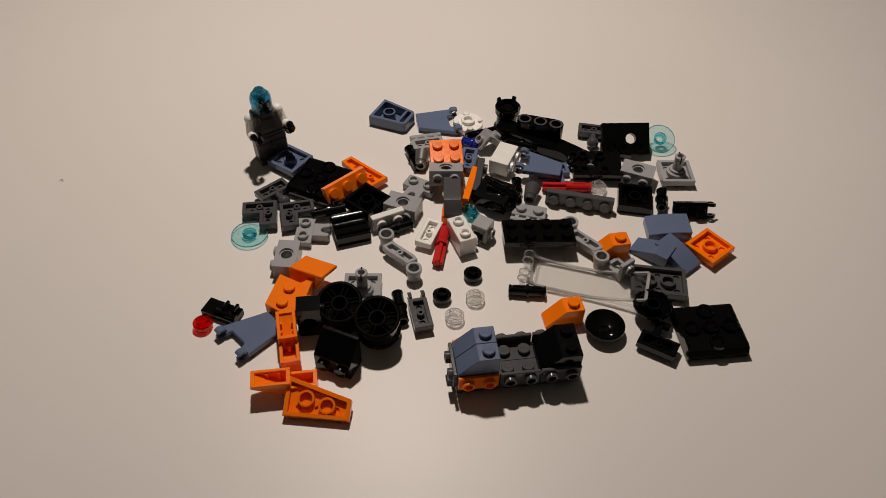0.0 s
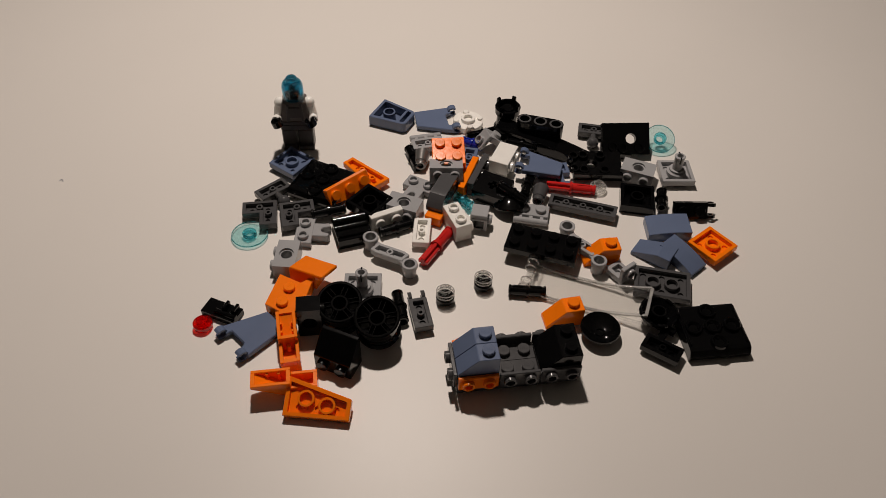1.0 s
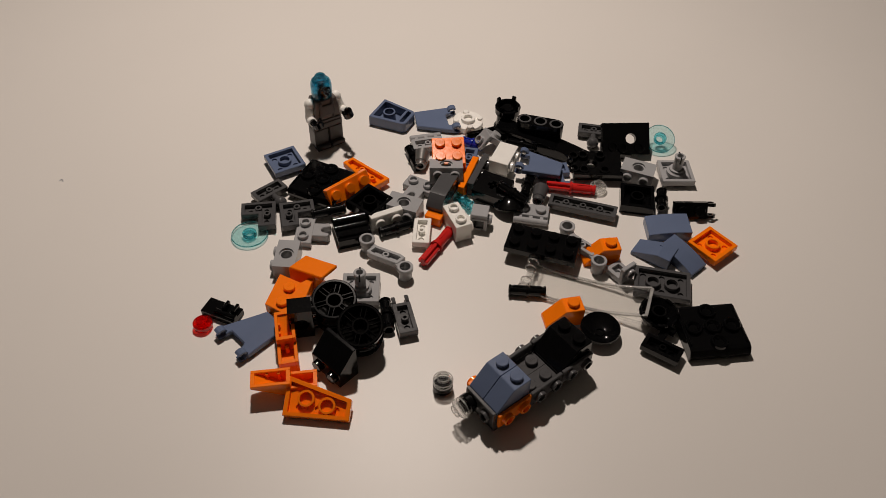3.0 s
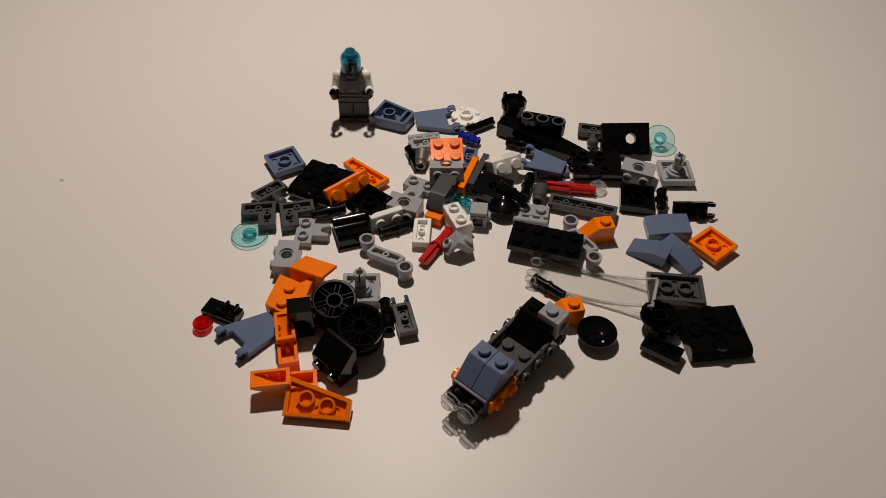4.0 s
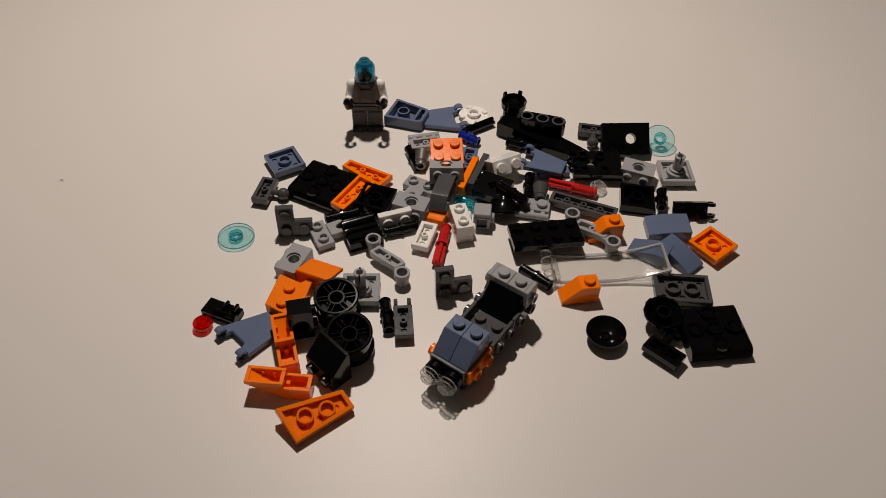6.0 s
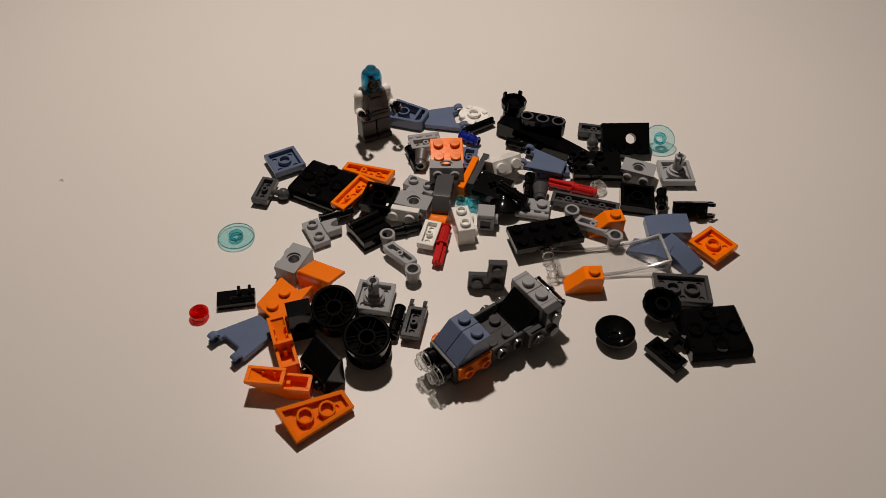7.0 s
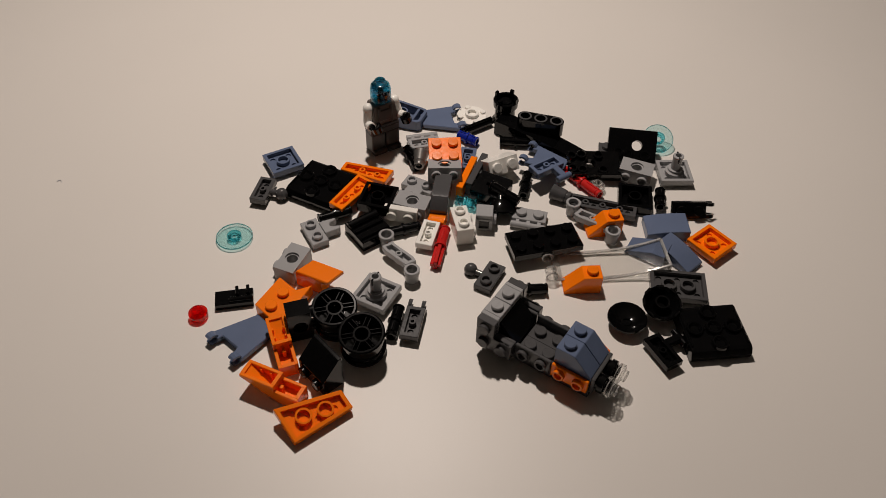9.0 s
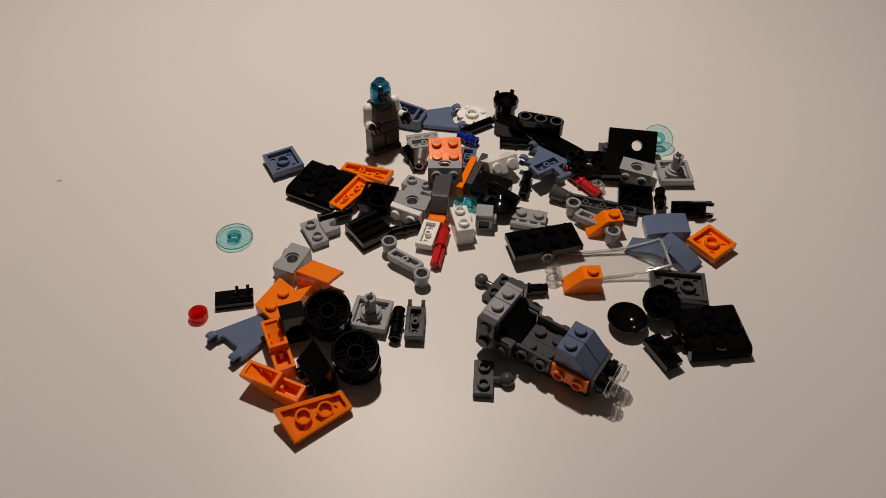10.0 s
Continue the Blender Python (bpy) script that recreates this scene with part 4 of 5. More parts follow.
black_dome = dish("toy_dish", 8.2, "black", "glossy black dish lying hollow side up", h=3.6, knob=False)
black_dome.matrix_basis = pose(0.0670, 0.2072, 0.0028, 0, 0, 0.0)
slope_o_b = slope("toy_slope", 16, 1, "orange", "small orange slope with one stud")
slope_o_b.matrix_basis = pose(0.0502, 0.2132, 0.0048, 0, 0, 11.7)
pin_f = pin("toy_pin", "black", "glossy black connector pin")
pin_f.matrix_basis = pose(0.0363, 0.2265, 0.0026, 0, 0, -2.8)
foot_plate = pedestal_plate("toy_plate", "black", "black plate with a short arm")
foot_plate.matrix_basis = pose(0.0875, 0.1988, 0.0033, 180, 0, 151.9)
tile_bars = tile_with_bars("toy_tile", "black tile with two clips")
tile_bars.matrix_basis = pose(-0.0910, 0.2120, 0.0017, 0, 0, -21.8)
red_round = round_plate("toy_round_plate", "ruby", "clear red round plate")
red_round.matrix_basis = pose(-0.0976, 0.2051, 0.0017, 0, 0, 0.0)
flag_c = flag("toy_wing", "slate", "slate-blue wing with two clips on the table")
flag_c.matrix_basis = pose(-0.0764, 0.2019, 0.0020, 0, 0, -136)
wedge_left = outline_plate("toy_wedge_plate", [(-9.5, -4), (-4.5, -8.5), (14, -5), (8, -1.5), (9, 9), (-8, 6.5)], "orange", "orange pointed wedge with two studs on top", [(-4.8, 0), (3.2, 1.1)], h=6.0, category="toy wedge")
wedge_left.matrix_basis = pose(-0.0641, 0.2183, 0.0031, 0, 0, 69.0)
slope_left = side_wedge("toy_slope", "orange wedge on its side against the grey brick")
slope_left.matrix_basis = pose(-0.0551, 0.2318, 0.0047, 0, 0, -21.0)
channel_a = channel("toy_brick", 24, "orange piece with open pockets, upside down")
channel_a.matrix_basis = pose(-0.0608, 0.1957, 0.0052, 180, 0, -77.4)
channel_b = channel("toy_brick", 25, "long orange piece with open pockets, upside down")
channel_b.matrix_basis = pose(-0.0592, 0.1765, 0.0052, 180, 0, 8.9)
wedge_front = outline_plate("toy_wedge_plate", [(-12.6, -7.6), (12.6, -0.6), (12.6, 7.6), (-12.6, 7.6)], "orange", "large orange wedge plate lying upside down", [(-8, -3), (-8, 4), (0, 4), (8, 4)], [(-4.6, 0.5), (3.6, 2.6)])
wedge_front.matrix_basis = pose(-0.0454, 0.1688, 0.0048, 202, 0, -4.3)
wheel_a = wheel("toy_wheel_piece", "black spoked toy wheel without a tyre")
wheel_a.matrix_basis = pose(-0.0417, 0.2073, 0.0070, -3, 0, 0.0)
wheel_b = wheel("toy_wheel_piece", "black spoked toy wheel without a tyre")
wheel_b.matrix_basis = pose(-0.0251, 0.1989, 0.0080, -5, 0, 0.0)
black_slope = slope("toy_slope", 16, 2, "black", "black slope standing on end before the wheels")
black_slope.matrix_basis = pose(-0.0403, 0.1882, 0.0081, 0, 90, -112)
black_upright = hole_brick("toy_hole_brick", "black", "black brick with a round hole, standing on end", False)
black_upright.matrix_basis = pose(-0.0533, 0.2059, 0.0080, 0, 90, 7)
pin_g = pin("toy_pin", "black", "glossy black connector pin")
pin_g.matrix_basis = pose(-0.0174, 0.2160, 0.0026, 0, 0, -77.6)
clip_grey = clip_plate("toy_clip_plate", "dark", "dark grey plate with two clips, upside down")
clip_grey.matrix_basis = pose(-0.0086, 0.2117, 0.0033, 180, 0, 103.4)
CROSS = [(2.4, -0.9), (2.4, 0.9), (0.9, 0.9), (0.9, 2.4), (-0.9, 2.4), (-0.9, 0.9), (-2.4, 0.9), (-2.4, -0.9), (-0.9, -0.9), (-0.9, -2.4), (0.9, -2.4), (0.9, -0.9)]
black_mid = thing("toy_brick", sheet(rect(15.8, 13.8), [CROSS], -3.2, 3.2), "black", "black block with a cross hole in the heap", "toy brick")
black_mid.matrix_basis = pose(0.0238, 0.2832, 0.0055, 6, 0, -27)
black_ball = dish("toy_dish", 8.2, "black", "glossy black dish in the heap", h=6)
black_ball.matrix_basis = pose(0.0260, 0.2815, 0.0050, 150, 0, 0.0)
pin_h = pin("toy_pin", "black", "glossy black connector pin")
pin_h.matrix_basis = pose(0.0278, 0.2824, 0.0090, 0, 12, -23.9)
dark_socket = brick("toy_plate", 2, 1, "dark", "dark grey plate under the panel", category="toy plate")
dark_socket.matrix_basis = pose(0.0864, 0.3217, 0.0017, 0, 0, -6.9)
toy_doll = figure("toy_figure", "small grey toy figure with a clear aqua helmet")
toy_doll.matrix_basis = pose(-0.0867, 0.3144, 0.0000, 0, -2, 32.0)
black_light_a = round_plate("toy_round_plate", "black", "black round plate with an open stud")
black_light_a.matrix_basis = pose(-0.0000, 0.2230, 0.0017, 0, 0, 0.0)
black_light_b = round_plate("toy_round_plate", "black", "black round plate with an open stud")
black_light_b.matrix_basis = pose(0.0132, 0.2356, 0.0017, 0, 0, 0.0)
clear_light_a = round_plate("toy_round_plate", "clear", "clear round plate stacked on a black one")
clear_light_a.matrix_basis = pose(0.0055, 0.2119, 0.0017, 0, 0, 0.0)
clear_light_b = round_plate("toy_round_plate", "clear", "clear round plate stacked on a black one")
clear_light_b.matrix_basis = pose(0.0141, 0.2225, 0.0017, 0, 0, 0.0)


# ---- what moves: pieces are pushed on in small jerks, and rest in between ----
def jerks(ob, *rows):
    keys = [(0.0, rows[0][1])]
    for (t, m), (_, before) in zip(rows[1:], rows):
        a, z = before.to_quaternion(), m.to_quaternion()
        wide = math.ceil(abs(a.rotation_difference(z).angle) / radians(75)) or 1
        keys.append((t - 0.05, before))
        for k in range(1, wide):
            keys.append((t - 0.05 + 0.1 * k / wide, Matrix.Translation(before.translation.lerp(m.translation, k / wide)) @ a.slerp(z, k / wide).to_matrix().to_4x4()))
        keys.append((t + 0.05, m))
    if keys[-1][0] < 9.95:
        keys.append((10.0, rows[-1][1]))
    walk(ob, keys)


def motions():
    jerks(toy_car,
          (0.00, CAR_AT[0]),
          (1.35, CAR_AT[1]),
          (2.60, CAR_AT[2]),
          (3.20, CAR_AT[3]),
          (3.95, CAR_AT[4]),
          (4.20, CAR_AT[5]),
          (4.80, CAR_AT[6]),
          (5.60, CAR_AT[7]),
          (6.20, CAR_AT[8]),
          (7.35, CAR_AT[9]),
          (7.65, CAR_AT[10]),
          (8.05, CAR_AT[11]))
    jerks(slate_plate,
          (0.00, pose(-0.0762, 0.3069, 0.0033, 180, 0, 57.4)),
          (0.85, pose(-0.0752, 0.3052, 0.0033, 180, 0, 55.1)),
          (1.80, pose(-0.0789, 0.3059, 0.0033, 180, 0, 30.2)),
          (8.05, pose(-0.0789, 0.3060, 0.0033, 180, 0, 29.6)))
    jerks(chassis_a,
          (0.00, pose(-0.0591, 0.2911, 0.0036, 0, 0, -22.6)),
          (0.85, pose(-0.0580, 0.2897, 0.0036, 0, 0, -23.6)),
          (5.60, pose(-0.0580, 0.2889, 0.0036, 0, 0, -25.7)))
    jerks(chassis_b,
          (0.00, pose(0.1097, 0.2063, 0.0034, 0, 0, 7.2)),
          (0.35, pose(0.1104, 0.2064, 0.0034, 0, 0, 7.2)),
          (3.90, pose(0.1109, 0.2056, 0.0034, 0, 0, 7.2)),
          (7.00, pose(0.1112, 0.2056, 0.0034, 0, 0, 7.2)))
    jerks(wedge_rear,
          (0.00, pose(-0.0399, 0.2994, 0.0033, 180, 0, -47.6)),
          (0.85, pose(-0.0390, 0.2986, 0.0033, 180, 0, -47.6)),
          (5.60, pose(-0.0383, 0.2984, 0.0033, 180, 0, -36.3)),
          (6.95, pose(-0.0375, 0.2990, 0.0033, 180, 0, -22.5)))
    jerks(wedge_stand,
          (0.00, pose(-0.0469, 0.2856, 0.0070, 62, 0, 43.3)),
          (0.85, pose(-0.0457, 0.2843, 0.0070, 62, 0, 42.2)),
          (5.60, pose(-0.0426, 0.2806, 0.0060, 180, 0, 55.0)))
    jerks(black_square,
          (0.00, pose(-0.0358, 0.2763, 0.0055, 180, 0, 52.4)),
          (0.85, pose(-0.0345, 0.2754, 0.0055, 180, 0, 52.5)),
          (5.60, pose(-0.0319, 0.2777, 0.0055, 180, 0, -17.2)),
          (6.95, pose(-0.0303, 0.2786, 0.0055, 180, 0, -14.2)))
    jerks(ball_plate_a,
          (0.00, pose(-0.0814, 0.2847, 0.0033, 180, 0, 42.4)),
          (1.80, pose(-0.0829, 0.2839, 0.0033, 180, 0, 42.4)),
          (5.60, pose(-0.0852, 0.2846, 0.0033, 180, 0, 78.9)),
          (8.05, pose(-0.0853, 0.2848, 0.0033, 180, 0, 78.8)),
          (9.35, pose(-0.0308, 0.2389, 0.0017, 0, 0, -5.1)),
          (9.85, pose(0.0174, 0.1816, 0.0017, 0, 0, -92.9)))
    jerks(ball_plate_b,
          (0.00, pose(0.0765, 0.3356, 0.0033, 180, 0, -8.8)),
          (8.30, pose(0.0757, 0.3314, 0.0033, 180, 0, -6.1)),
          (8.85, pose(0.0211, 0.2342, 0.0017, 0, 0, 62.0)),
          (9.85, pose(0.0251, 0.2272, 0.0017, 0, 0, 55.2)))
    jerks(corner_a,
          (0.00, pose(-0.0848, 0.2680, 0.0033, 180, 0, 8.6)),
          (1.80, pose(-0.0852, 0.2673, 0.0033, 180, 0, 8.6)),
          (5.55, pose(0.0048, 0.2271, 0.0080, 84, 89, 5.4)),
          (6.20, CAR_AT[8] @ pose(-0.0160, 0.0112, 0.0131, -90, 180, 0)),
          (7.35, CAR_AT[9] @ pose(-0.0160, 0.0112, 0.0131, -90, 180, 0)),
          (7.65, CAR_AT[10] @ pose(-0.0160, 0.0112, 0.0131, -90, 180, 0)),
          (8.05, CAR_AT[11] @ pose(-0.0160, 0.0112, 0.0131, -90, 180, 0)))
    jerks(corner_b,
          (0.00, pose(-0.0673, 0.2688, 0.0033, 180, 0, 13.6)),
          (5.60, pose(-0.0672, 0.2605, 0.0080, 84, 0, 7.2)),
          (6.20, pose(-0.0320, 0.2372, 0.0080, 84, 0, 7.9)),
          (6.95, pose(0.0190, 0.2305, 0.0080, 84, -88, 6.7)),
          (7.35, pose(0.0131, 0.2189, 0.0080, 84, -88, 40.5)),
          (7.65, pose(0.0133, 0.1981, 0.0080, 84, 0, -90.5)),
          (8.05, CAR_AT[11] @ pose(-0.0160, -0.0112, 0.0131, 90, 0, 0)))
    jerks(aqua_dish_a,
          (0.00, pose(-0.0879, 0.2574, 0.0008, 0, 0, 0.0)),
          (5.60, pose(-0.0938, 0.2561, 0.0008, 0, 0, 0.0)),
          (8.05, pose(-0.0939, 0.2560, 0.0008, 0, 0, 0.0)))
    jerks(hinge_a,
          (0.00, pose(-0.0629, 0.2587, 0.0020, 0, 0, -91.2)),
          (5.60, pose(-0.0554, 0.2570, 0.0020, 0, 0, -62.3)),
          (6.95, pose(-0.0577, 0.2581, 0.0020, 0, 0, -60.9)),
          (8.05, pose(-0.0578, 0.2582, 0.0020, 0, 0, -61.0)))
    jerks(hole_a,
          (0.00, pose(-0.0679, 0.2403, 0.0039, 90, 0, -92.4)),
          (5.60, pose(-0.0644, 0.2378, 0.0039, 90, 0, -111.7)),
          (8.05, pose(-0.0645, 0.2380, 0.0039, 90, 0, -111.8)))
    jerks(pin_a,
          (0.00, pose(-0.0533, 0.2710, 0.0040, 0, 0, 19.2)),
          (5.60, pose(-0.0469, 0.2682, 0.0040, 0, 0, 21.4)),
          (6.95, pose(-0.0496, 0.2688, 0.0040, 0, 0, 24.1)))
    jerks(black_box,
          (0.00, pose(-0.0425, 0.2615, 0.0032, 0, 0, 18.5)),
          (0.85, pose(-0.0416, 0.2601, 0.0032, 0, 0, 18.5)),
          (5.60, pose(-0.0371, 0.2588, 0.0032, 0, 0, 23.6)),
          (6.95, pose(-0.0334, 0.2605, 0.0032, 0, 0, 37.0)))
    jerks(white_side,
          (0.00, pose(-0.0258, 0.2667, 0.0040, 90, 0, 26.4)),
          (0.35, pose(-0.0264, 0.2674, 0.0040, 90, 0, 26.5)),
          (5.60, pose(-0.0225, 0.2675, 0.0040, 90, 0, 20.2)),
          (6.95, pose(-0.0191, 0.2702, 0.0040, 90, 0, -11.7)),
          (9.85, pose(-0.0170, 0.2700, 0.0040, 90, 0, -25.1)))
    jerks(pin_b,
          (0.00, pose(-0.0217, 0.2625, 0.0026, 0, 0, 24.9)),
          (5.60, pose(-0.0195, 0.2619, 0.0026, 0, 0, 19.5)),
          (6.95, pose(-0.0176, 0.2617, 0.0026, 0, 0, 19.6)))
    jerks(hole_b,
          (0.00, pose(-0.0191, 0.2749, 0.0039, 90, 0, -19.8)),
          (0.85, pose(-0.0186, 0.2746, 0.0039, 90, 0, -19.8)),
          (5.60, pose(-0.0152, 0.2751, 0.0039, 90, 0, -17.4)),
          (6.95, pose(-0.0141, 0.2759, 0.0039, 90, 0, -17.1)))
    jerks(lever_a,
          (0.00, pose(-0.0189, 0.2443, 0.0044, 180, 0, -56.9)),
          (0.35, pose(-0.0233, 0.2444, 0.0044, 180, 0, -41.1)),
          (1.80, pose(-0.0250, 0.2429, 0.0044, 180, 0, -42.3)),
          (5.60, pose(-0.0242, 0.2414, 0.0044, 180, 0, -54.9)),
          (6.20, pose(-0.0232, 0.2422, 0.0044, 180, 0, -61.6)),
          (6.95, pose(-0.0189, 0.2440, 0.0044, 180, 0, -59.4)),
          (8.05, pose(-0.0187, 0.2437, 0.0044, 180, 0, -59.5)),
          (9.85, pose(-0.0158, 0.2407, 0.0044, 180, 0, -51.1)))
    jerks(white_plate,
          (0.00, pose(-0.0065, 0.2587, 0.0033, 180, 0, -109.3)),
          (0.35, pose(-0.0098, 0.2593, 0.0033, 180, 0, -92.5)),
          (5.60, pose(-0.0084, 0.2568, 0.0033, 180, 0, -105.9)),
          (6.95, pose(-0.0063, 0.2580, 0.0033, 180, 0, -103.2)))
    jerks(red_pin_a,
          (0.00, pose(-0.0007, 0.2523, 0.0026, 0, 0, -98.2)),
          (0.35, pose(-0.0028, 0.2547, 0.0026, 0, 0, -97.9)),
          (0.85, pose(-0.0029, 0.2516, 0.0026, 0, 0, -120.4)),
          (5.60, pose(-0.0006, 0.2523, 0.0026, 0, 0, -99.5)),
          (8.05, pose(-0.0006, 0.2512, 0.0026, 0, 0, -100.4)))
    jerks(white_brick,
          (0.00, pose(0.0081, 0.2564, 0.0048, 0, 0, 112.7)),
          (0.35, pose(0.0050, 0.2613, 0.0048, 0, 0, 117.6)),
          (0.85, pose(0.0061, 0.2650, 0.0048, 0, 0, 114.1)),
          (5.60, pose(0.0079, 0.2644, 0.0048, 0, 0, 103.6)),
          (6.95, pose(0.0088, 0.2629, 0.0048, 0, 0, 102.7)))
    jerks(pin_i,
          (0.00, pose(0.0387, 0.3238, 0.0030, 0, 0, -17)),
          (8.30, pose(0.0364, 0.3258, 0.0030, 0, 0, -3)))
    jerks(cube_grey,
          (0.00, pose(0.0177, 0.2606, 0.0048, 0, 0, -28.0)),
          (0.35, pose(0.0166, 0.2682, 0.0048, 0, 0, -10.0)),
          (3.90, pose(0.0161, 0.2697, 0.0048, 0, 0, -5.0)),
          (6.00, pose(0.0194, 0.2683, 0.0048, 0, 0, -4.0)),
          (8.05, pose(0.0193, 0.2682, 0.0048, 0, 0, -4.0)))
    jerks(aqua_pin,
          (0.00, pose(0.0133, 0.2727, 0.0030, 0, 0, -54.8)),
          (0.35, pose(0.0091, 0.2810, 0.0030, 0, 0, -43.1)),
          (6.00, pose(0.0109, 0.2801, 0.0030, 0, 0, -17.0)))
    jerks(grey_bow,
          (0.00, pose(0.0037, 0.2774, 0.0085, 0, 0, 91.2)),
          (0.35, pose(-0.0010, 0.2806, 0.0085, 0, 0, 68)),
          (6.00, pose(-0.0006, 0.2796, 0.0085, 0, 0, 83)),
          (8.05, pose(-0.0007, 0.2796, 0.0085, 0, 0, 83)))
    jerks(orange_base,
          (0.00, pose(0.0031, 0.2722, 0.0025, 0, 0, -3.8)),
          (0.35, pose(-0.0038, 0.2708, 0.0025, 0, 0, -22.6)),
          (6.00, pose(-0.0022, 0.2686, 0.0025, 0, 0, -14.1)))
    jerks(orange_thin,
          (0.00, pose(0.0124, 0.2889, 0.0040, 90, 0, 78.0)),
          (0.35, pose(0.0114, 0.2965, 0.0040, 90, 0, 71.6)))
    jerks(dark_thin,
          (0.00, pose(0.0164, 0.2953, 0.0040, 90, 0, 81.7)),
          (0.85, pose(0.0163, 0.2991, 0.0040, 90, 0, 69.6)))
    jerks(orange_brick,
          (0.00, pose(0.0005, 0.3043, 0.0092, 12.6, -1.4, 5.2)),
          (0.35, pose(0.0011, 0.3054, 0.0092, 17, -1.4, 3.6)),
          (0.85, pose(0.0016, 0.3058, 0.0092, 13.9, -1.4, 3.6)),
          (3.90, pose(0.0008, 0.3054, 0.0092, 12.9, -1.4, 3.6)),
          (8.05, pose(0.0007, 0.3058, 0.0092, 12.9, -1.4, 3.5)))
    jerks(hole_c,
          (0.00, pose(0.0005, 0.2921, 0.0099, 76, 0, 2.0)),
          (0.85, pose(0.0006, 0.2943, 0.0099, 76, 0, 2.0)))
    jerks(bar_a,
          (0.00, pose(-0.0089, 0.3215, 0.0033, 180, 0, -166.5)),
          (3.90, pose(-0.0099, 0.3219, 0.0033, 180, 0, -166.7)))
    jerks(slate_slope,
          (0.00, pose(-0.0275, 0.3435, 0.0031, 180, 0, -26.0)),
          (5.15, pose(-0.0261, 0.3435, 0.0031, 180, 0, -26.0)),
          (5.60, pose(-0.0200, 0.3448, 0.0031, 180, 0, -21.0)))
    jerks(flag_a,
          (0.00, pose(-0.0049, 0.3411, 0.0020, 0, 0, 10.5)),
          (0.85, pose(-0.0058, 0.3425, 0.0020, 0, 0, 10.5)),
          (5.60, pose(-0.0020, 0.3438, 0.0020, 0, 0, 11.5)),
          (8.05, pose(-0.0021, 0.3438, 0.0020, 0, 0, 11.3)))
    jerks(white_round,
          (0.00, pose(0.0115, 0.3410, 0.0017, 0, 0, 10.0)),
          (0.85, pose(0.0115, 0.3424, 0.0017, 0, 0, 10.0)),
          (3.90, pose(0.0106, 0.3458, 0.0017, 0, 0, 20.0)),
          (5.60, pose(0.0145, 0.3469, 0.0017, 0, 0, 20.0)),
          (8.05, pose(0.0144, 0.3468, 0.0017, 0, 0, 20.0)))
    jerks(pin_blue,
          (0.00, pose(0.0137, 0.3235, 0.0030, 0, 0, -23.9)),
          (3.90, pose(0.0122, 0.3278, 0.0030, 0, 0, -31.6)))
    jerks(axle_a,
          (0.00, pose(0.0182, 0.3322, 0.0026, 0, 0, 22.6)),
          (3.90, pose(0.0180, 0.3390, 0.0026, 0, 0, 33.6)))
    jerks(grey_bracket,
          (0.00, pose(0.0243, 0.3247, 0.0060, 0, 40, 20.0)),
          (3.20, pose(0.0204, 0.2202, 0.0060, 0, 40, 80.0)),
          (3.95, pose(0.0095, 0.2506, 0.0060, 0, 40, 10.0)),
          (4.25, pose(0.0206, 0.2270, 0.0042, 90, 0, -60.0)),
          (4.80, CAR_AT[6] @ pose(-0.0202, -0.0040, 0.0195, 0, 0, 90)),
          (5.60, CAR_AT[7] @ pose(-0.0202, -0.0040, 0.0195, 0, 0, 90)),
          (6.20, CAR_AT[8] @ pose(-0.0202, -0.0040, 0.0195, 0, 0, 90)),
          (7.35, CAR_AT[9] @ pose(-0.0202, -0.0040, 0.0195, 0, 0, 90)),
          (7.65, CAR_AT[10] @ pose(-0.0202, -0.0040, 0.0195, 0, 0, 90)),
          (8.05, CAR_AT[11] @ pose(-0.0202, -0.0040, 0.0195, 0, 0, 90)))
    jerks(grey_headlight,
          (0.00, pose(0.0766, 0.2414, 0.0022, 180, 0, 128)),
          (0.35, pose(0.0768, 0.2392, 0.0022, 180, 0, 128)),
          (3.20, pose(0.0139, 0.2387, 0.0060, 0, 0, 20.0)),
          (3.95, CAR_AT[4] @ pose(-0.0202, 0.0040, 0.0195, 0, 0, -90)),
          (4.20, CAR_AT[5] @ pose(-0.0202, 0.0040, 0.0195, 0, 0, -90)),
          (4.80, CAR_AT[6] @ pose(-0.0202, 0.0040, 0.0195, 0, 0, -90)),
          (5.60, CAR_AT[7] @ pose(-0.0202, 0.0040, 0.0195, 0, 0, -90)),
          (6.20, CAR_AT[8] @ pose(-0.0202, 0.0040, 0.0195, 0, 0, -90)),
          (7.35, CAR_AT[9] @ pose(-0.0202, 0.0040, 0.0195, 0, 0, -90)),
          (7.65, CAR_AT[10] @ pose(-0.0202, 0.0040, 0.0195, 0, 0, -90)),
          (8.05, CAR_AT[11] @ pose(-0.0202, 0.0040, 0.0195, 0, 0, -90)))
    jerks(white_face,
          (0.00, pose(0.0289, 0.3098, 0.0049, 90, 0, 67.9)),
          (3.90, pose(0.0286, 0.3036, 0.0066, 58, 0, 27.4)),
          (8.05, pose(0.0274, 0.3036, 0.0066, 58, 0, 27.3)))
    jerks(turret,
          (0.00, pose(0.0317, 0.3419, 0.0070, 0, 0, 10.0)),
          (3.90, pose(0.0351, 0.3468, 0.0070, 0, 0, 10.0)),
          (7.35, pose(0.0324, 0.3467, 0.0070, 0, 0, 10.0)),
          (8.05, pose(0.0318, 0.3476, 0.0070, 0, 0, 10.0)))
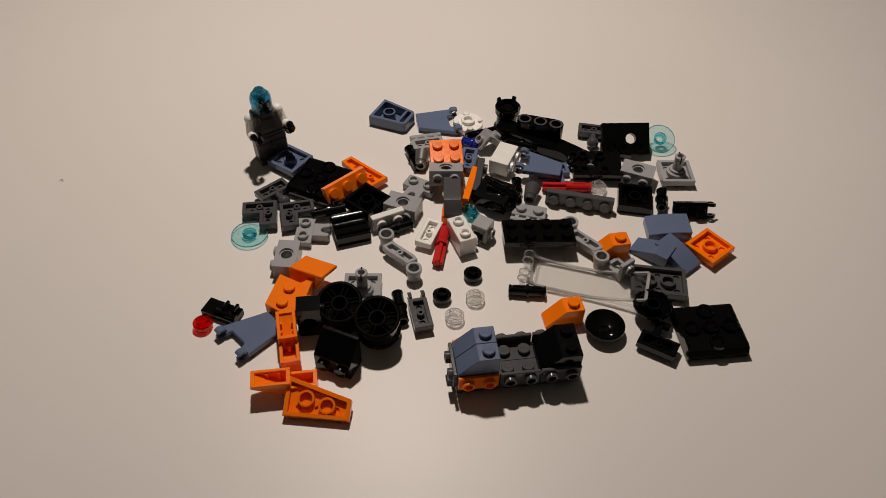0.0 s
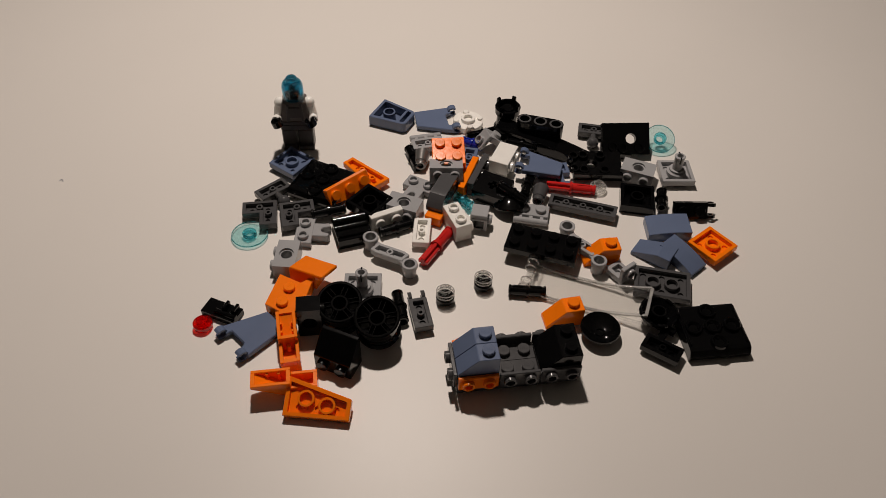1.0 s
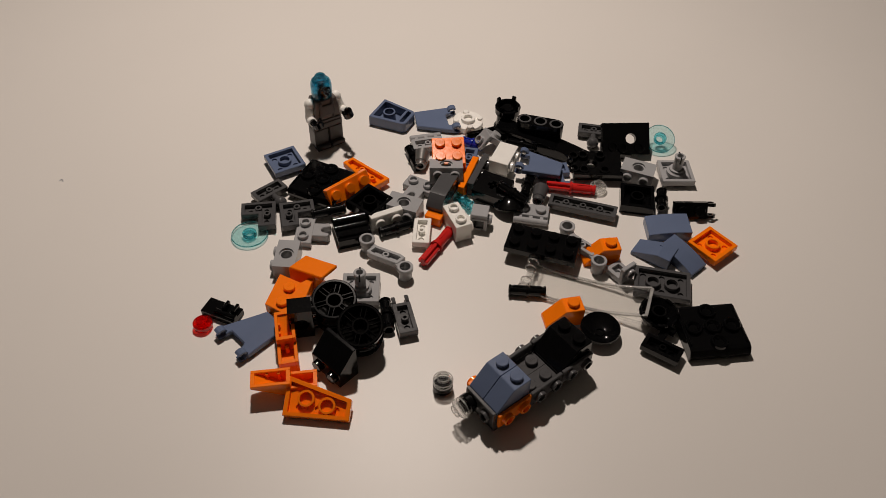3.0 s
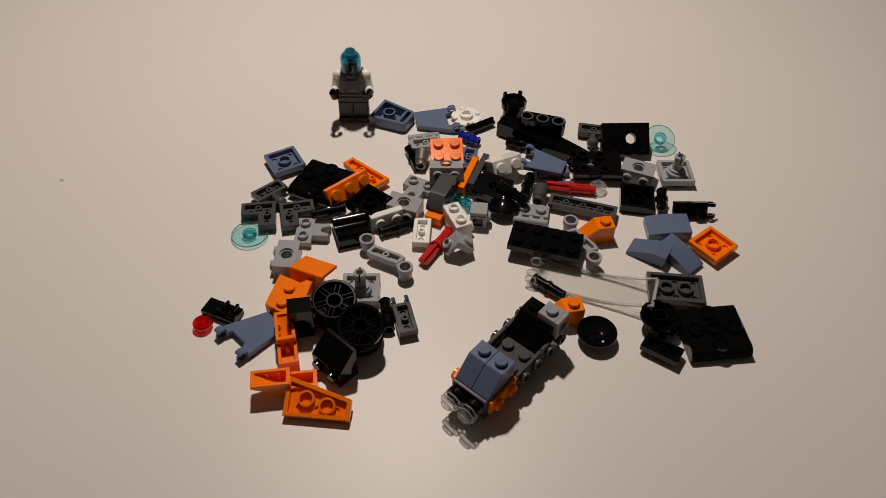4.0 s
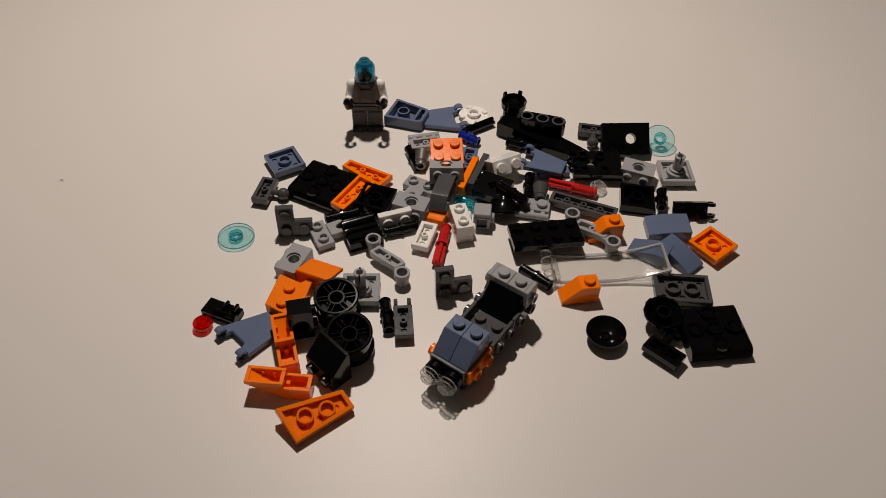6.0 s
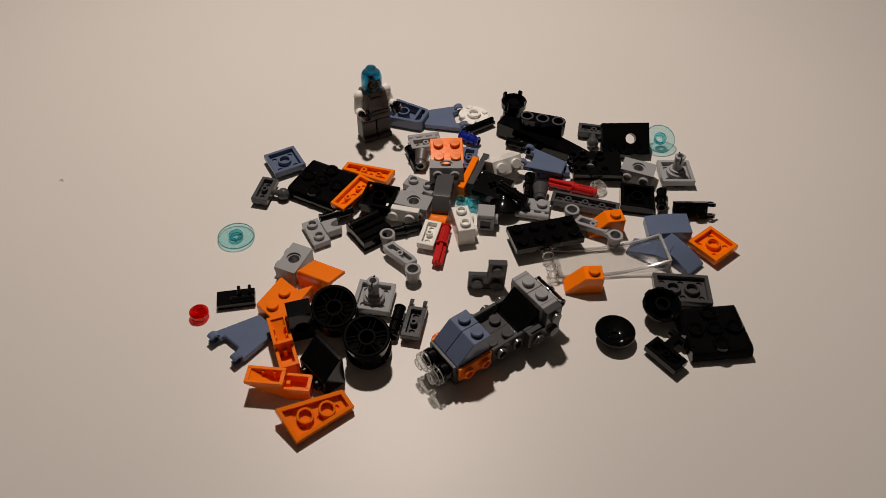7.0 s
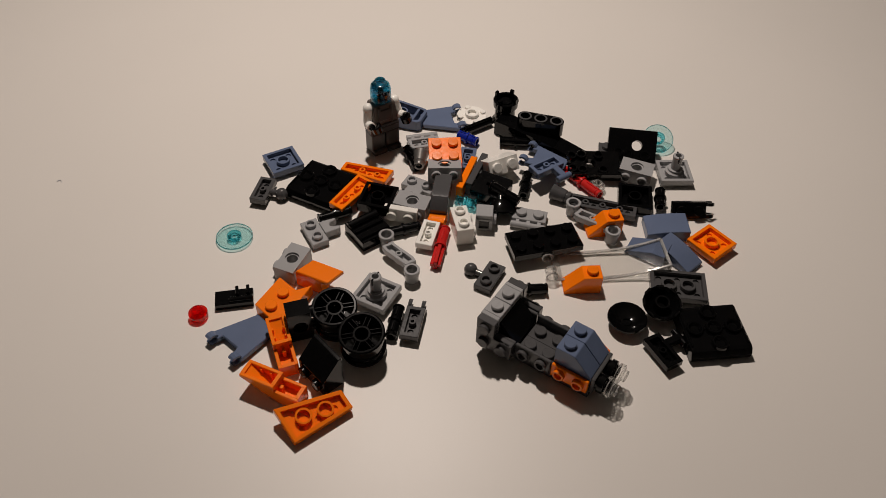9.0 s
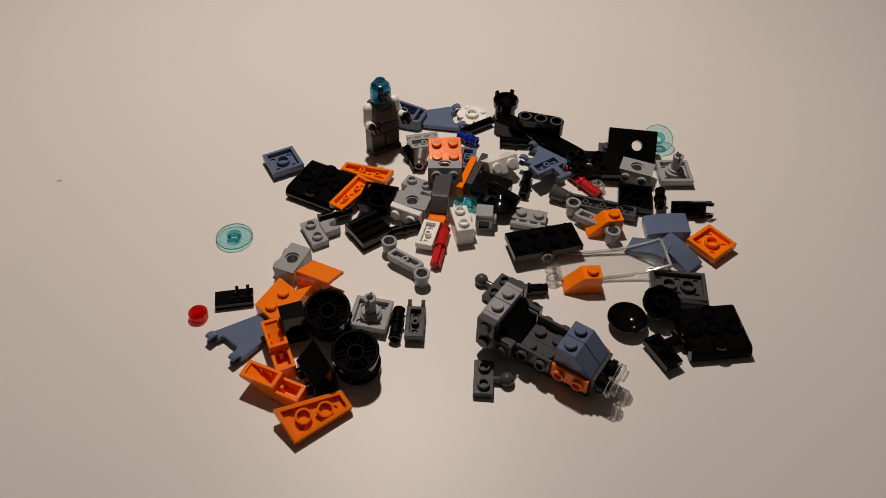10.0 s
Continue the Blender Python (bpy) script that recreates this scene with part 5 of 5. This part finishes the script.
    jerks(liftarm_a,
          (0.00, pose(0.0475, 0.3291, 0.0100, 0, 0, -14.3)),
          (3.90, pose(0.0488, 0.3315, 0.0100, 0, 0, -14.3)),
          (8.05, pose(0.0487, 0.3313, 0.0100, 0, 0, -14.5)))
    jerks(black_arm,
          (0.00, pose(0.0484, 0.3246, 0.0043, 0, 0, 155.3)),
          (3.90, pose(0.0493, 0.3266, 0.0043, 0, 0, 150.1)),
          (8.05, pose(0.0487, 0.3272, 0.0043, 0, 0, 148.8)))
    jerks(panel_a,
          (0.00, pose(0.0905, 0.3238, 0.0080, 42, 0, 3.2)),
          (8.15, pose(0.0938, 0.3185, 0.0080, 42, 0, -6.7)))
    jerks(hole_d,
          (0.00, pose(0.0940, 0.3017, 0.0039, 90, 0, -20.7)),
          (0.35, pose(0.0944, 0.3030, 0.0039, 90, 0, -20.8)))
    jerks(pin_plate_b,
          (0.00, pose(-0.0337, 0.2246, 0.0033, 180, 0, 1.7)),
          (1.35, pose(-0.0344, 0.2246, 0.0033, 180, 0, 1.7)),
          (6.95, pose(-0.0285, 0.2202, 0.0033, 180, 0, -8.3)),
          (7.35, pose(-0.0272, 0.2226, 0.0033, 180, 0, -26.6)),
          (9.35, pose(-0.0254, 0.2201, 0.0033, 180, 0, -27.9)),
          (9.85, pose(-0.0286, 0.2112, 0.0033, 180, 0, -10.2)))
    jerks(flag_b,
          (0.00, pose(0.0475, 0.3055, 0.0050, 10, 0, 166.6)),
          (3.90, pose(0.0493, 0.3075, 0.0050, 10, 0, 161.5)),
          (8.30, pose(0.0510, 0.3095, 0.0050, 10, 0, 157.3)))
    jerks(dark_tail,
          (0.00, pose(0.0531, 0.3056, 0.0017, 180, 0, 7.7)),
          (8.30, pose(0.0495, 0.2993, 0.0096, 180, 0, 34.0)))
    jerks(cone_b,
          (0.00, pose(0.0413, 0.2862, 0.0039, 90, 0, -15.0)),
          (0.35, pose(0.0453, 0.2855, 0.0039, 90, 0, -15.0)),
          (4.80, pose(0.0457, 0.2867, 0.0039, 90, 0, -5.0)),
          (8.30, pose(0.0563, 0.2857, 0.0039, 90, 0, 60.0)))
    jerks(pin_d,
          (0.00, pose(0.0346, 0.2891, 0.0026, 0, 0, -92.6)),
          (0.85, pose(0.0400, 0.2929, 0.0026, 0, 0, -104.9)),
          (4.80, pose(0.0408, 0.2929, 0.0026, 0, 0, -96.6)),
          (8.30, pose(0.0398, 0.2938, 0.0026, 0, 0, -100.7)))
    jerks(red_pin_b,
          (0.00, pose(0.0589, 0.2930, 0.0026, 0, 0, 180.0)),
          (0.35, pose(0.0609, 0.2925, 0.0026, 0, 0, 173.0)),
          (4.80, pose(0.0618, 0.2927, 0.0026, 0, 0, 162.5)),
          (8.30, pose(0.0675, 0.2963, 0.0026, 0, 0, 130.4)))
    jerks(strip,
          (0.00, pose(0.0639, 0.2820, 0.0040, 90, 0, -11.2)),
          (0.35, pose(0.0651, 0.2782, 0.0033, 180, 0, -15.7)),
          (4.80, pose(0.0654, 0.2788, 0.0033, 180, 0, -21.4)),
          (6.50, pose(0.0664, 0.2805, 0.0033, 180, 0, -15.0)),
          (8.30, pose(0.0750, 0.2785, 0.0033, 180, 0, -15.4)))
    jerks(black_plate_r,
          (0.00, pose(0.0906, 0.2855, 0.0026, 180, 0, -8.2)),
          (0.35, pose(0.0917, 0.2855, 0.0026, 180, 0, -8.2)),
          (8.05, pose(0.0913, 0.2853, 0.0026, 180, 0, -8.4)))
    jerks(bar_b,
          (0.00, pose(0.0399, 0.2750, 0.0020, 0, 0, 167.8)),
          (0.35, pose(0.0412, 0.2756, 0.0020, 0, 0, 170.5)),
          (4.80, pose(0.0420, 0.2794, 0.0020, 0, 0, 170.5)),
          (8.85, pose(0.0406, 0.2721, 0.0020, 0, 0, 167.9)))
    jerks(black_long,
          (0.00, pose(0.0425, 0.2566, 0.0072, -6, 0, 3.1)),
          (0.35, pose(0.0441, 0.2500, 0.0067, 0, 0, -16.5)),
          (3.90, pose(0.0455, 0.2519, 0.0067, 0, 0, -14.5)),
          (4.80, pose(0.0459, 0.2553, 0.0072, -6, 0, 3.1)),
          (6.00, pose(0.0458, 0.2574, 0.0056, -3, 0, 15.5)),
          (8.85, pose(0.0455, 0.2530, 0.0056, -3, 0, 14.4)))
    jerks(lever_b,
          (0.00, pose(0.0637, 0.2544, 0.0044, 180, 0, -61.1)),
          (0.35, pose(0.0621, 0.2516, 0.0044, 180, 0, -60.0)),
          (3.90, pose(0.0621, 0.2546, 0.0044, 180, 0, -70.0)),
          (4.80, pose(0.0668, 0.2590, 0.0044, 180, 0, -51.8)),
          (6.00, pose(0.0682, 0.2648, 0.0044, 180, 0, -41.5)),
          (8.05, pose(0.0691, 0.2685, 0.0044, 180, 0, -47.7)))
    jerks(slope_o_a,
          (0.00, pose(0.0744, 0.2515, 0.0048, 0, 0, 9.9)),
          (0.35, pose(0.0698, 0.2482, 0.0048, 0, 0, 7.8)),
          (3.90, pose(0.0689, 0.2615, 0.0048, 0, 0, 10.2)),
          (4.80, pose(0.0721, 0.2595, 0.0048, 0, 0, 10.2)),
          (6.00, pose(0.0740, 0.2661, 0.0048, 0, 0, 10.2)))
    jerks(windscreen,
          (0.00, pose(0.0633, 0.2324, 0.0065, 0, 0, -14.4)),
          (0.35, pose(0.0621, 0.2273, 0.0065, 0, 0, -18.3)),
          (0.85, pose(0.0633, 0.2256, 0.0065, 0, 0, -18.6)),
          (3.90, pose(0.0663, 0.2303, 0.0065, 0, 0, -17.5)),
          (4.80, pose(0.0727, 0.2375, 0.0065, 0, 0, 1.8)),
          (6.00, pose(0.0742, 0.2460, 0.0065, 0, 0, 8.1)),
          (8.85, pose(0.0745, 0.2437, 0.0065, 0, 0, 6.4)))
    jerks(slate_wedge,
          (0.00, pose(0.0936, 0.2520, 0.0033, 0, 0, -34.8)),
          (0.35, pose(0.0944, 0.2510, 0.0033, 0, 0, -34.3)),
          (3.90, pose(0.0924, 0.2518, 0.0033, 0, 0, -30.1)),
          (8.05, pose(0.0924, 0.2522, 0.0033, 0, 0, -29.8)))
    jerks(slate_bow_b,
          (0.00, pose(0.1045, 0.2492, 0.0034, 0, 0, 131)),
          (0.35, pose(0.1066, 0.2484, 0.0034, 0, 0, 132)),
          (3.90, pose(0.1055, 0.2490, 0.0034, 0, 0, 132)),
          (8.05, pose(0.1057, 0.2494, 0.0034, 0, 0, 132)))
    jerks(orange_plate,
          (0.00, pose(0.1197, 0.2540, 0.0033, 180, 0, 40.4)),
          (0.35, pose(0.1211, 0.2551, 0.0033, 180, 0, 39.8)),
          (3.90, pose(0.1214, 0.2554, 0.0033, 180, 0, 39.8)),
          (8.05, pose(0.1216, 0.2562, 0.0033, 180, 0, 39.2)))
    jerks(tube_plate,
          (0.00, pose(0.0931, 0.2326, 0.0033, 180, 0, -6.3)),
          (0.35, pose(0.0945, 0.2312, 0.0033, 180, 0, -10.3)),
          (3.90, pose(0.0999, 0.2287, 0.0033, 180, 0, -4.2)),
          (4.80, pose(0.1026, 0.2285, 0.0033, 180, 0, -2.7)),
          (8.05, pose(0.1018, 0.2301, 0.0033, 180, 0, -5.8)))
    jerks(black_bowl,
          (0.00, pose(0.0875, 0.2166, 0.0040, 0, 0, 0.0)),
          (0.35, pose(0.0894, 0.2128, 0.0040, 0, 0, 0.0)),
          (3.90, pose(0.0895, 0.2107, 0.0040, 0, 0, 0.0)),
          (5.00, pose(0.0910, 0.2084, 0.0040, 0, 0, 0.0)),
          (6.00, pose(0.0911, 0.2168, 0.0050, 12, 0, 0.0)),
          (8.05, pose(0.0918, 0.2175, 0.0050, 12, 0, 0.0)))
    jerks(black_dome,
          (0.00, pose(0.0670, 0.2072, 0.0028, 0, 0, 0.0)),
          (0.85, pose(0.0649, 0.2057, 0.0028, 0, 0, 0.0)),
          (3.90, pose(0.0633, 0.2036, 0.0028, 0, 0, 0.0)),
          (6.00, pose(0.0707, 0.2041, 0.0028, 0, 0, 0.0)),
          (8.05, pose(0.0771, 0.2111, 0.0028, 0, 0, 0.0)))
    jerks(slope_o_b,
          (0.00, pose(0.0502, 0.2132, 0.0048, 0, 0, 11.7)),
          (4.20, pose(0.0514, 0.2137, 0.0048, 0, 0, 14.9)),
          (4.80, pose(0.0556, 0.2203, 0.0048, 0, 0, 13.6)),
          (6.00, pose(0.0605, 0.2315, 0.0048, 0, 0, 3.9)))
    jerks(pin_f,
          (0.00, pose(0.0363, 0.2265, 0.0026, 0, 0, -2.8)),
          (3.95, pose(0.0455, 0.2289, 0.0026, 0, 0, -38.8)),
          (4.80, pose(0.0405, 0.2346, 0.0026, 0, 0, -40.7)),
          (6.20, CAR_AT[8] @ pose(-0.0275, 0.0010, 0.0150, 0, 0, 90)),
          (7.35, CAR_AT[9] @ pose(-0.0275, 0.0010, 0.0150, 0, 0, 90)),
          (7.65, CAR_AT[10] @ pose(-0.0275, 0.0010, 0.0150, 0, 0, 90)),
          (8.05, pose(0.0377, 0.2272, 0.0026, 0, 0, 5.6)))
    jerks(foot_plate,
          (0.00, pose(0.0875, 0.1988, 0.0033, 180, 0, 151.9)),
          (0.85, pose(0.0888, 0.1967, 0.0033, 180, 0, 148.0)),
          (6.00, pose(0.0897, 0.1938, 0.0033, 180, 0, 130)),
          (8.30, pose(0.0892, 0.1952, 0.0033, 180, 0, 118)))
    jerks(tile_bars,
          (0.00, pose(-0.0910, 0.2120, 0.0017, 0, 0, -21.8)),
          (6.95, pose(-0.0866, 0.2191, 0.0017, 0, 0, 10.7)),
          (8.05, pose(-0.0868, 0.2193, 0.0017, 0, 0, 10.6)))
    jerks(red_round,
          (0.00, pose(-0.0976, 0.2051, 0.0017, 0, 0, 0.0)),
          (6.95, pose(-0.1003, 0.2107, 0.0017, 0, 0, 0.0)),
          (8.05, pose(-0.1001, 0.2106, 0.0017, 0, 0, 0.0)))
    jerks(flag_c,
          (0.00, pose(-0.0764, 0.2019, 0.0020, 0, 0, -136)),
          (6.50, pose(-0.0788, 0.1999, 0.0020, 0, 0, -132)),
          (8.05, pose(-0.0790, 0.2001, 0.0020, 0, 0, -132)))
    jerks(wedge_left,
          (0.00, pose(-0.0641, 0.2183, 0.0031, 0, 0, 69)),
          (6.30, pose(-0.0666, 0.2157, 0.0031, 0, 0, 54)))
    jerks(slope_left,
          (0.00, pose(-0.0551, 0.2318, 0.0047, 0, 0, -21)),
          (5.60, pose(-0.0523, 0.2303, 0.0047, 0, 0, -21)),
          (6.30, pose(-0.0514, 0.2292, 0.0047, 0, 0, -24)))
    jerks(channel_a,
          (0.00, pose(-0.0608, 0.1957, 0.0052, 180, 0, -77.4)),
          (1.35, pose(-0.0614, 0.1952, 0.0052, 180, 0, -77.3)),
          (6.00, pose(-0.0624, 0.1933, 0.0052, 180, 0, -69.0)),
          (9.85, pose(-0.0636, 0.1919, 0.0052, 180, 0, -66.5)))
    jerks(channel_b,
          (0.00, pose(-0.0592, 0.1755, 0.0052, 180, 0, 8.6)),
          (5.60, pose(-0.0612, 0.1755, 0.0052, 180, 0, -4.0)),
          (7.35, pose(-0.0628, 0.1747, 0.0052, 180, 0, -22.9)))
    jerks(wedge_front,
          (0.00, pose(-0.0454, 0.1688, 0.0048, 202, 0, -4.3)),
          (5.60, pose(-0.0464, 0.1645, 0.0044, 196, 0, 38.9)),
          (8.05, pose(-0.0466, 0.1644, 0.0044, 196, 0, 38.7)))
    jerks(wheel_a,
          (0.00, pose(-0.0410, 0.2094, 0.0091, 16, 0, 0)),
          (1.35, pose(-0.0435, 0.2108, 0.0084, 11, 0, 10)),
          (5.60, pose(-0.0428, 0.2125, 0.0077, 6, 0, 0)),
          (6.95, pose(-0.0429, 0.2072, 0.0096, 20, 0, 0)),
          (7.35, pose(-0.0424, 0.2071, 0.0080, 8, 0, 0)),
          (9.85, pose(-0.0448, 0.2056, 0.0091, 16, 0, 0)))
    jerks(wheel_b,
          (0.00, pose(-0.0254, 0.2024, 0.0091, 16, 0, 0)),
          (1.35, pose(-0.0319, 0.1981, 0.0096, 20, 0, 10)),
          (5.60, pose(-0.0357, 0.1942, 0.0086, 12, 0, 0)),
          (6.95, pose(-0.0287, 0.1928, 0.0089, 14, 0, 0)),
          (7.35, pose(-0.0304, 0.1943, 0.0084, 11, 0, 0)),
          (9.85, pose(-0.0320, 0.1856, 0.0087, 13, 0, 0)))
    jerks(black_slope,
          (0.00, pose(-0.0403, 0.1882, 0.0081, 0, 90, -112)),
          (1.35, pose(-0.0411, 0.1857, 0.0081, 0, 90, -132)),
          (6.00, pose(-0.0456, 0.1821, 0.0081, 0, 90, -137)),
          (9.85, pose(-0.0470, 0.1801, 0.0081, 0, 90, -147)))
    jerks(black_upright,
          (0.00, pose(-0.0533, 0.2059, 0.0080, 0, 90, 7)),
          (1.35, pose(-0.0567, 0.2049, 0.0080, 0, 90, 10)),
          (6.00, pose(-0.0568, 0.2036, 0.0080, 0, 90, 18)),
          (9.85, pose(-0.0587, 0.2022, 0.0080, 0, 90, 20)))
    jerks(pin_g,
          (0.00, pose(-0.0174, 0.2160, 0.0026, 0, 0, -77.6)),
          (1.35, pose(-0.0226, 0.2116, 0.0026, 0, 0, -80.0)),
          (6.95, pose(-0.0186, 0.2082, 0.0026, 0, 0, -100.2)),
          (9.85, pose(-0.0177, 0.2071, 0.0026, 0, 0, -95.2)))
    jerks(clip_grey,
          (0.00, pose(-0.0086, 0.2117, 0.0033, 180, 0, 103.4)),
          (1.35, pose(-0.0150, 0.2089, 0.0033, 180, 0, 105.3)),
          (5.60, pose(-0.0155, 0.2074, 0.0033, 180, 0, 95.8)),
          (6.95, pose(-0.0113, 0.2069, 0.0033, 180, 0, 80.1)),
          (9.85, pose(-0.0102, 0.2070, 0.0033, 180, 0, 88.3)))
    jerks(black_mid,
          (0.00, pose(0.0238, 0.2832, 0.0055, 6, 0, -27)),
          (0.85, pose(0.0230, 0.2866, 0.0055, 6, 0, -26)))
    jerks(black_ball,
          (0.00, pose(0.0260, 0.2815, 0.0050, 150, 0, 0.0)),
          (0.85, pose(0.0310, 0.2805, 0.0050, 150, 0, 0.0)),
          (3.90, pose(0.0280, 0.2790, 0.0050, 150, 0, 0.0)),
          (8.05, pose(0.0273, 0.2790, 0.0050, 150, 0, 0.0)))
    jerks(pin_h,
          (0.00, pose(0.0278, 0.2824, 0.0090, 0, 12, -23.9)),
          (0.85, pose(0.0319, 0.2806, 0.0090, 0, 12, -31.4)),
          (8.05, pose(0.0289, 0.2804, 0.0090, 0, 12, -30.0)))
    jerks(toy_doll,
          (0.00, pose(-0.0867, 0.3144, 0.0000, 0, -2, 32.0)),
          (0.85, pose(-0.0741, 0.3237, 0.0000, 0, 0, 4.0)),
          (1.30, pose(-0.0741, 0.3237, 0.0000, 0, 0, 22.0)),
          (1.75, pose(-0.0606, 0.3260, 0.0000, 0, 0, 33.0)),
          (3.95, pose(-0.0484, 0.3478, 0.0000, 0, 0, 2.0)),
          (5.20, pose(-0.0472, 0.3374, 0.0000, 0, 0, 22.0)),
          (5.65, pose(-0.0406, 0.3400, 0.0000, 0, 0, 2.0)),
          (6.20, pose(-0.0369, 0.3332, 0.0000, 0, 0, 28.0)),
          (7.35, pose(-0.0310, 0.3234, 0.0000, 0, 0, 32.0)),
          (8.05, pose(-0.0310, 0.3235, 0.0000, 0, 0, 32.0)))
    jerks(black_light_a,
          (0.00, pose(-0.0000, 0.2230, 0.0017, 0, 0, 0.0)),
          (0.85, pose(0.0014, 0.2221, 0.0017, 0, 0, 0.0)),
          (1.35, pose(-0.0019, 0.2090, 0.0017, 0, 0, 0.0)),
          (1.85, pose(-0.0053, 0.1901, 0.0017, 0, 0, 0.0)),
          (2.20, pose(-0.0009, 0.1661, 0.0017, 0, 0, 0.0)),
          (2.60, CAR_AT[2] @ pose(0.0272, -0.0040, 0.0091, 0, 90, 0)),
          (3.20, CAR_AT[3] @ pose(0.0272, -0.0040, 0.0091, 0, 90, 0)),
          (3.95, CAR_AT[4] @ pose(0.0272, -0.0040, 0.0091, 0, 90, 0)),
          (4.20, CAR_AT[5] @ pose(0.0272, -0.0040, 0.0091, 0, 90, 0)),
          (4.80, CAR_AT[6] @ pose(0.0272, -0.0040, 0.0091, 0, 90, 0)),
          (5.60, CAR_AT[7] @ pose(0.0272, -0.0040, 0.0091, 0, 90, 0)),
          (6.20, CAR_AT[8] @ pose(0.0272, -0.0040, 0.0091, 0, 90, 0)),
          (7.35, CAR_AT[9] @ pose(0.0272, -0.0040, 0.0091, 0, 90, 0)),
          (7.65, CAR_AT[10] @ pose(0.0272, -0.0040, 0.0091, 0, 90, 0)),
          (8.05, CAR_AT[11] @ pose(0.0272, -0.0040, 0.0091, 0, 90, 0)))
    jerks(black_light_b,
          (0.00, pose(0.0132, 0.2356, 0.0017, 0, 0, 0.0)),
          (0.35, pose(0.0137, 0.2314, 0.0017, 0, 0, 0.0)),
          (0.85, pose(0.0176, 0.2305, 0.0017, 0, 0, 0.0)),
          (1.35, pose(0.0160, 0.2251, 0.0017, 0, 0, 0.0)),
          (1.85, pose(0.0086, 0.2046, 0.0017, 0, 0, 0.0)),
          (2.20, pose(0.0019, 0.1922, 0.0017, 0, 0, 0.0)),
          (2.60, pose(0.0012, 0.1778, 0.0017, 0, 0, 0.0)),
          (3.20, CAR_AT[3] @ pose(0.0272, 0.0040, 0.0091, 0, 90, 0)),
          (3.95, CAR_AT[4] @ pose(0.0272, 0.0040, 0.0091, 0, 90, 0)),
          (4.20, CAR_AT[5] @ pose(0.0272, 0.0040, 0.0091, 0, 90, 0)),
          (4.80, CAR_AT[6] @ pose(0.0272, 0.0040, 0.0091, 0, 90, 0)),
          (5.60, CAR_AT[7] @ pose(0.0272, 0.0040, 0.0091, 0, 90, 0)),
          (6.20, CAR_AT[8] @ pose(0.0272, 0.0040, 0.0091, 0, 90, 0)),
          (7.35, CAR_AT[9] @ pose(0.0272, 0.0040, 0.0091, 0, 90, 0)),
          (7.65, CAR_AT[10] @ pose(0.0272, 0.0040, 0.0091, 0, 90, 0)),
          (8.05, CAR_AT[11] @ pose(0.0272, 0.0040, 0.0091, 0, 90, 0)))
    jerks(clear_light_a,
          (0.00, pose(0.0055, 0.2119, 0.0017, 0, 0, 0.0)),
          (0.85, pose(0.0014, 0.2221, 0.0049, 0, 0, 0.0)),
          (1.35, pose(-0.0019, 0.2090, 0.0049, 0, 0, 0.0)),
          (1.85, pose(-0.0053, 0.1901, 0.0049, 0, 0, 0.0)),
          (2.20, pose(-0.0009, 0.1661, 0.0049, 0, 0, 0.0)),
          (2.60, CAR_AT[2] @ pose(0.0304, -0.0040, 0.0091, 0, 90, 0)),
          (3.20, CAR_AT[3] @ pose(0.0304, -0.0040, 0.0091, 0, 90, 0)),
          (3.95, CAR_AT[4] @ pose(0.0304, -0.0040, 0.0091, 0, 90, 0)),
          (4.20, CAR_AT[5] @ pose(0.0304, -0.0040, 0.0091, 0, 90, 0)),
          (4.80, CAR_AT[6] @ pose(0.0304, -0.0040, 0.0091, 0, 90, 0)),
          (5.60, CAR_AT[7] @ pose(0.0304, -0.0040, 0.0091, 0, 90, 0)),
          (6.20, CAR_AT[8] @ pose(0.0304, -0.0040, 0.0091, 0, 90, 0)),
          (7.35, CAR_AT[9] @ pose(0.0304, -0.0040, 0.0091, 0, 90, 0)),
          (7.65, CAR_AT[10] @ pose(0.0304, -0.0040, 0.0091, 0, 90, 0)),
          (8.05, CAR_AT[11] @ pose(0.0304, -0.0040, 0.0091, 0, 90, 0)))
    jerks(clear_light_b,
          (0.00, pose(0.0141, 0.2225, 0.0017, 0, 0, 0.0)),
          (0.35, pose(0.0137, 0.2314, 0.0049, 0, 0, 0.0)),
          (0.85, pose(0.0176, 0.2305, 0.0049, 0, 0, 0.0)),
          (1.35, pose(0.0160, 0.2251, 0.0049, 0, 0, 0.0)),
          (1.85, pose(0.0086, 0.2046, 0.0049, 0, 0, 0.0)),
          (2.20, pose(0.0019, 0.1922, 0.0049, 0, 0, 0.0)),
          (2.60, pose(0.0012, 0.1778, 0.0049, 0, 0, 0.0)),
          (3.20, CAR_AT[3] @ pose(0.0304, 0.0040, 0.0091, 0, 90, 0)),
          (3.95, CAR_AT[4] @ pose(0.0304, 0.0040, 0.0091, 0, 90, 0)),
          (4.20, CAR_AT[5] @ pose(0.0304, 0.0040, 0.0091, 0, 90, 0)),
          (4.80, CAR_AT[6] @ pose(0.0304, 0.0040, 0.0091, 0, 90, 0)),
          (5.60, CAR_AT[7] @ pose(0.0304, 0.0040, 0.0091, 0, 90, 0)),
          (6.20, CAR_AT[8] @ pose(0.0304, 0.0040, 0.0091, 0, 90, 0)),
          (7.35, CAR_AT[9] @ pose(0.0304, 0.0040, 0.0091, 0, 90, 0)),
          (7.65, CAR_AT[10] @ pose(0.0304, 0.0040, 0.0091, 0, 90, 0)),
          (8.05, CAR_AT[11] @ pose(0.0304, 0.0040, 0.0091, 0, 90, 0)))


motions()
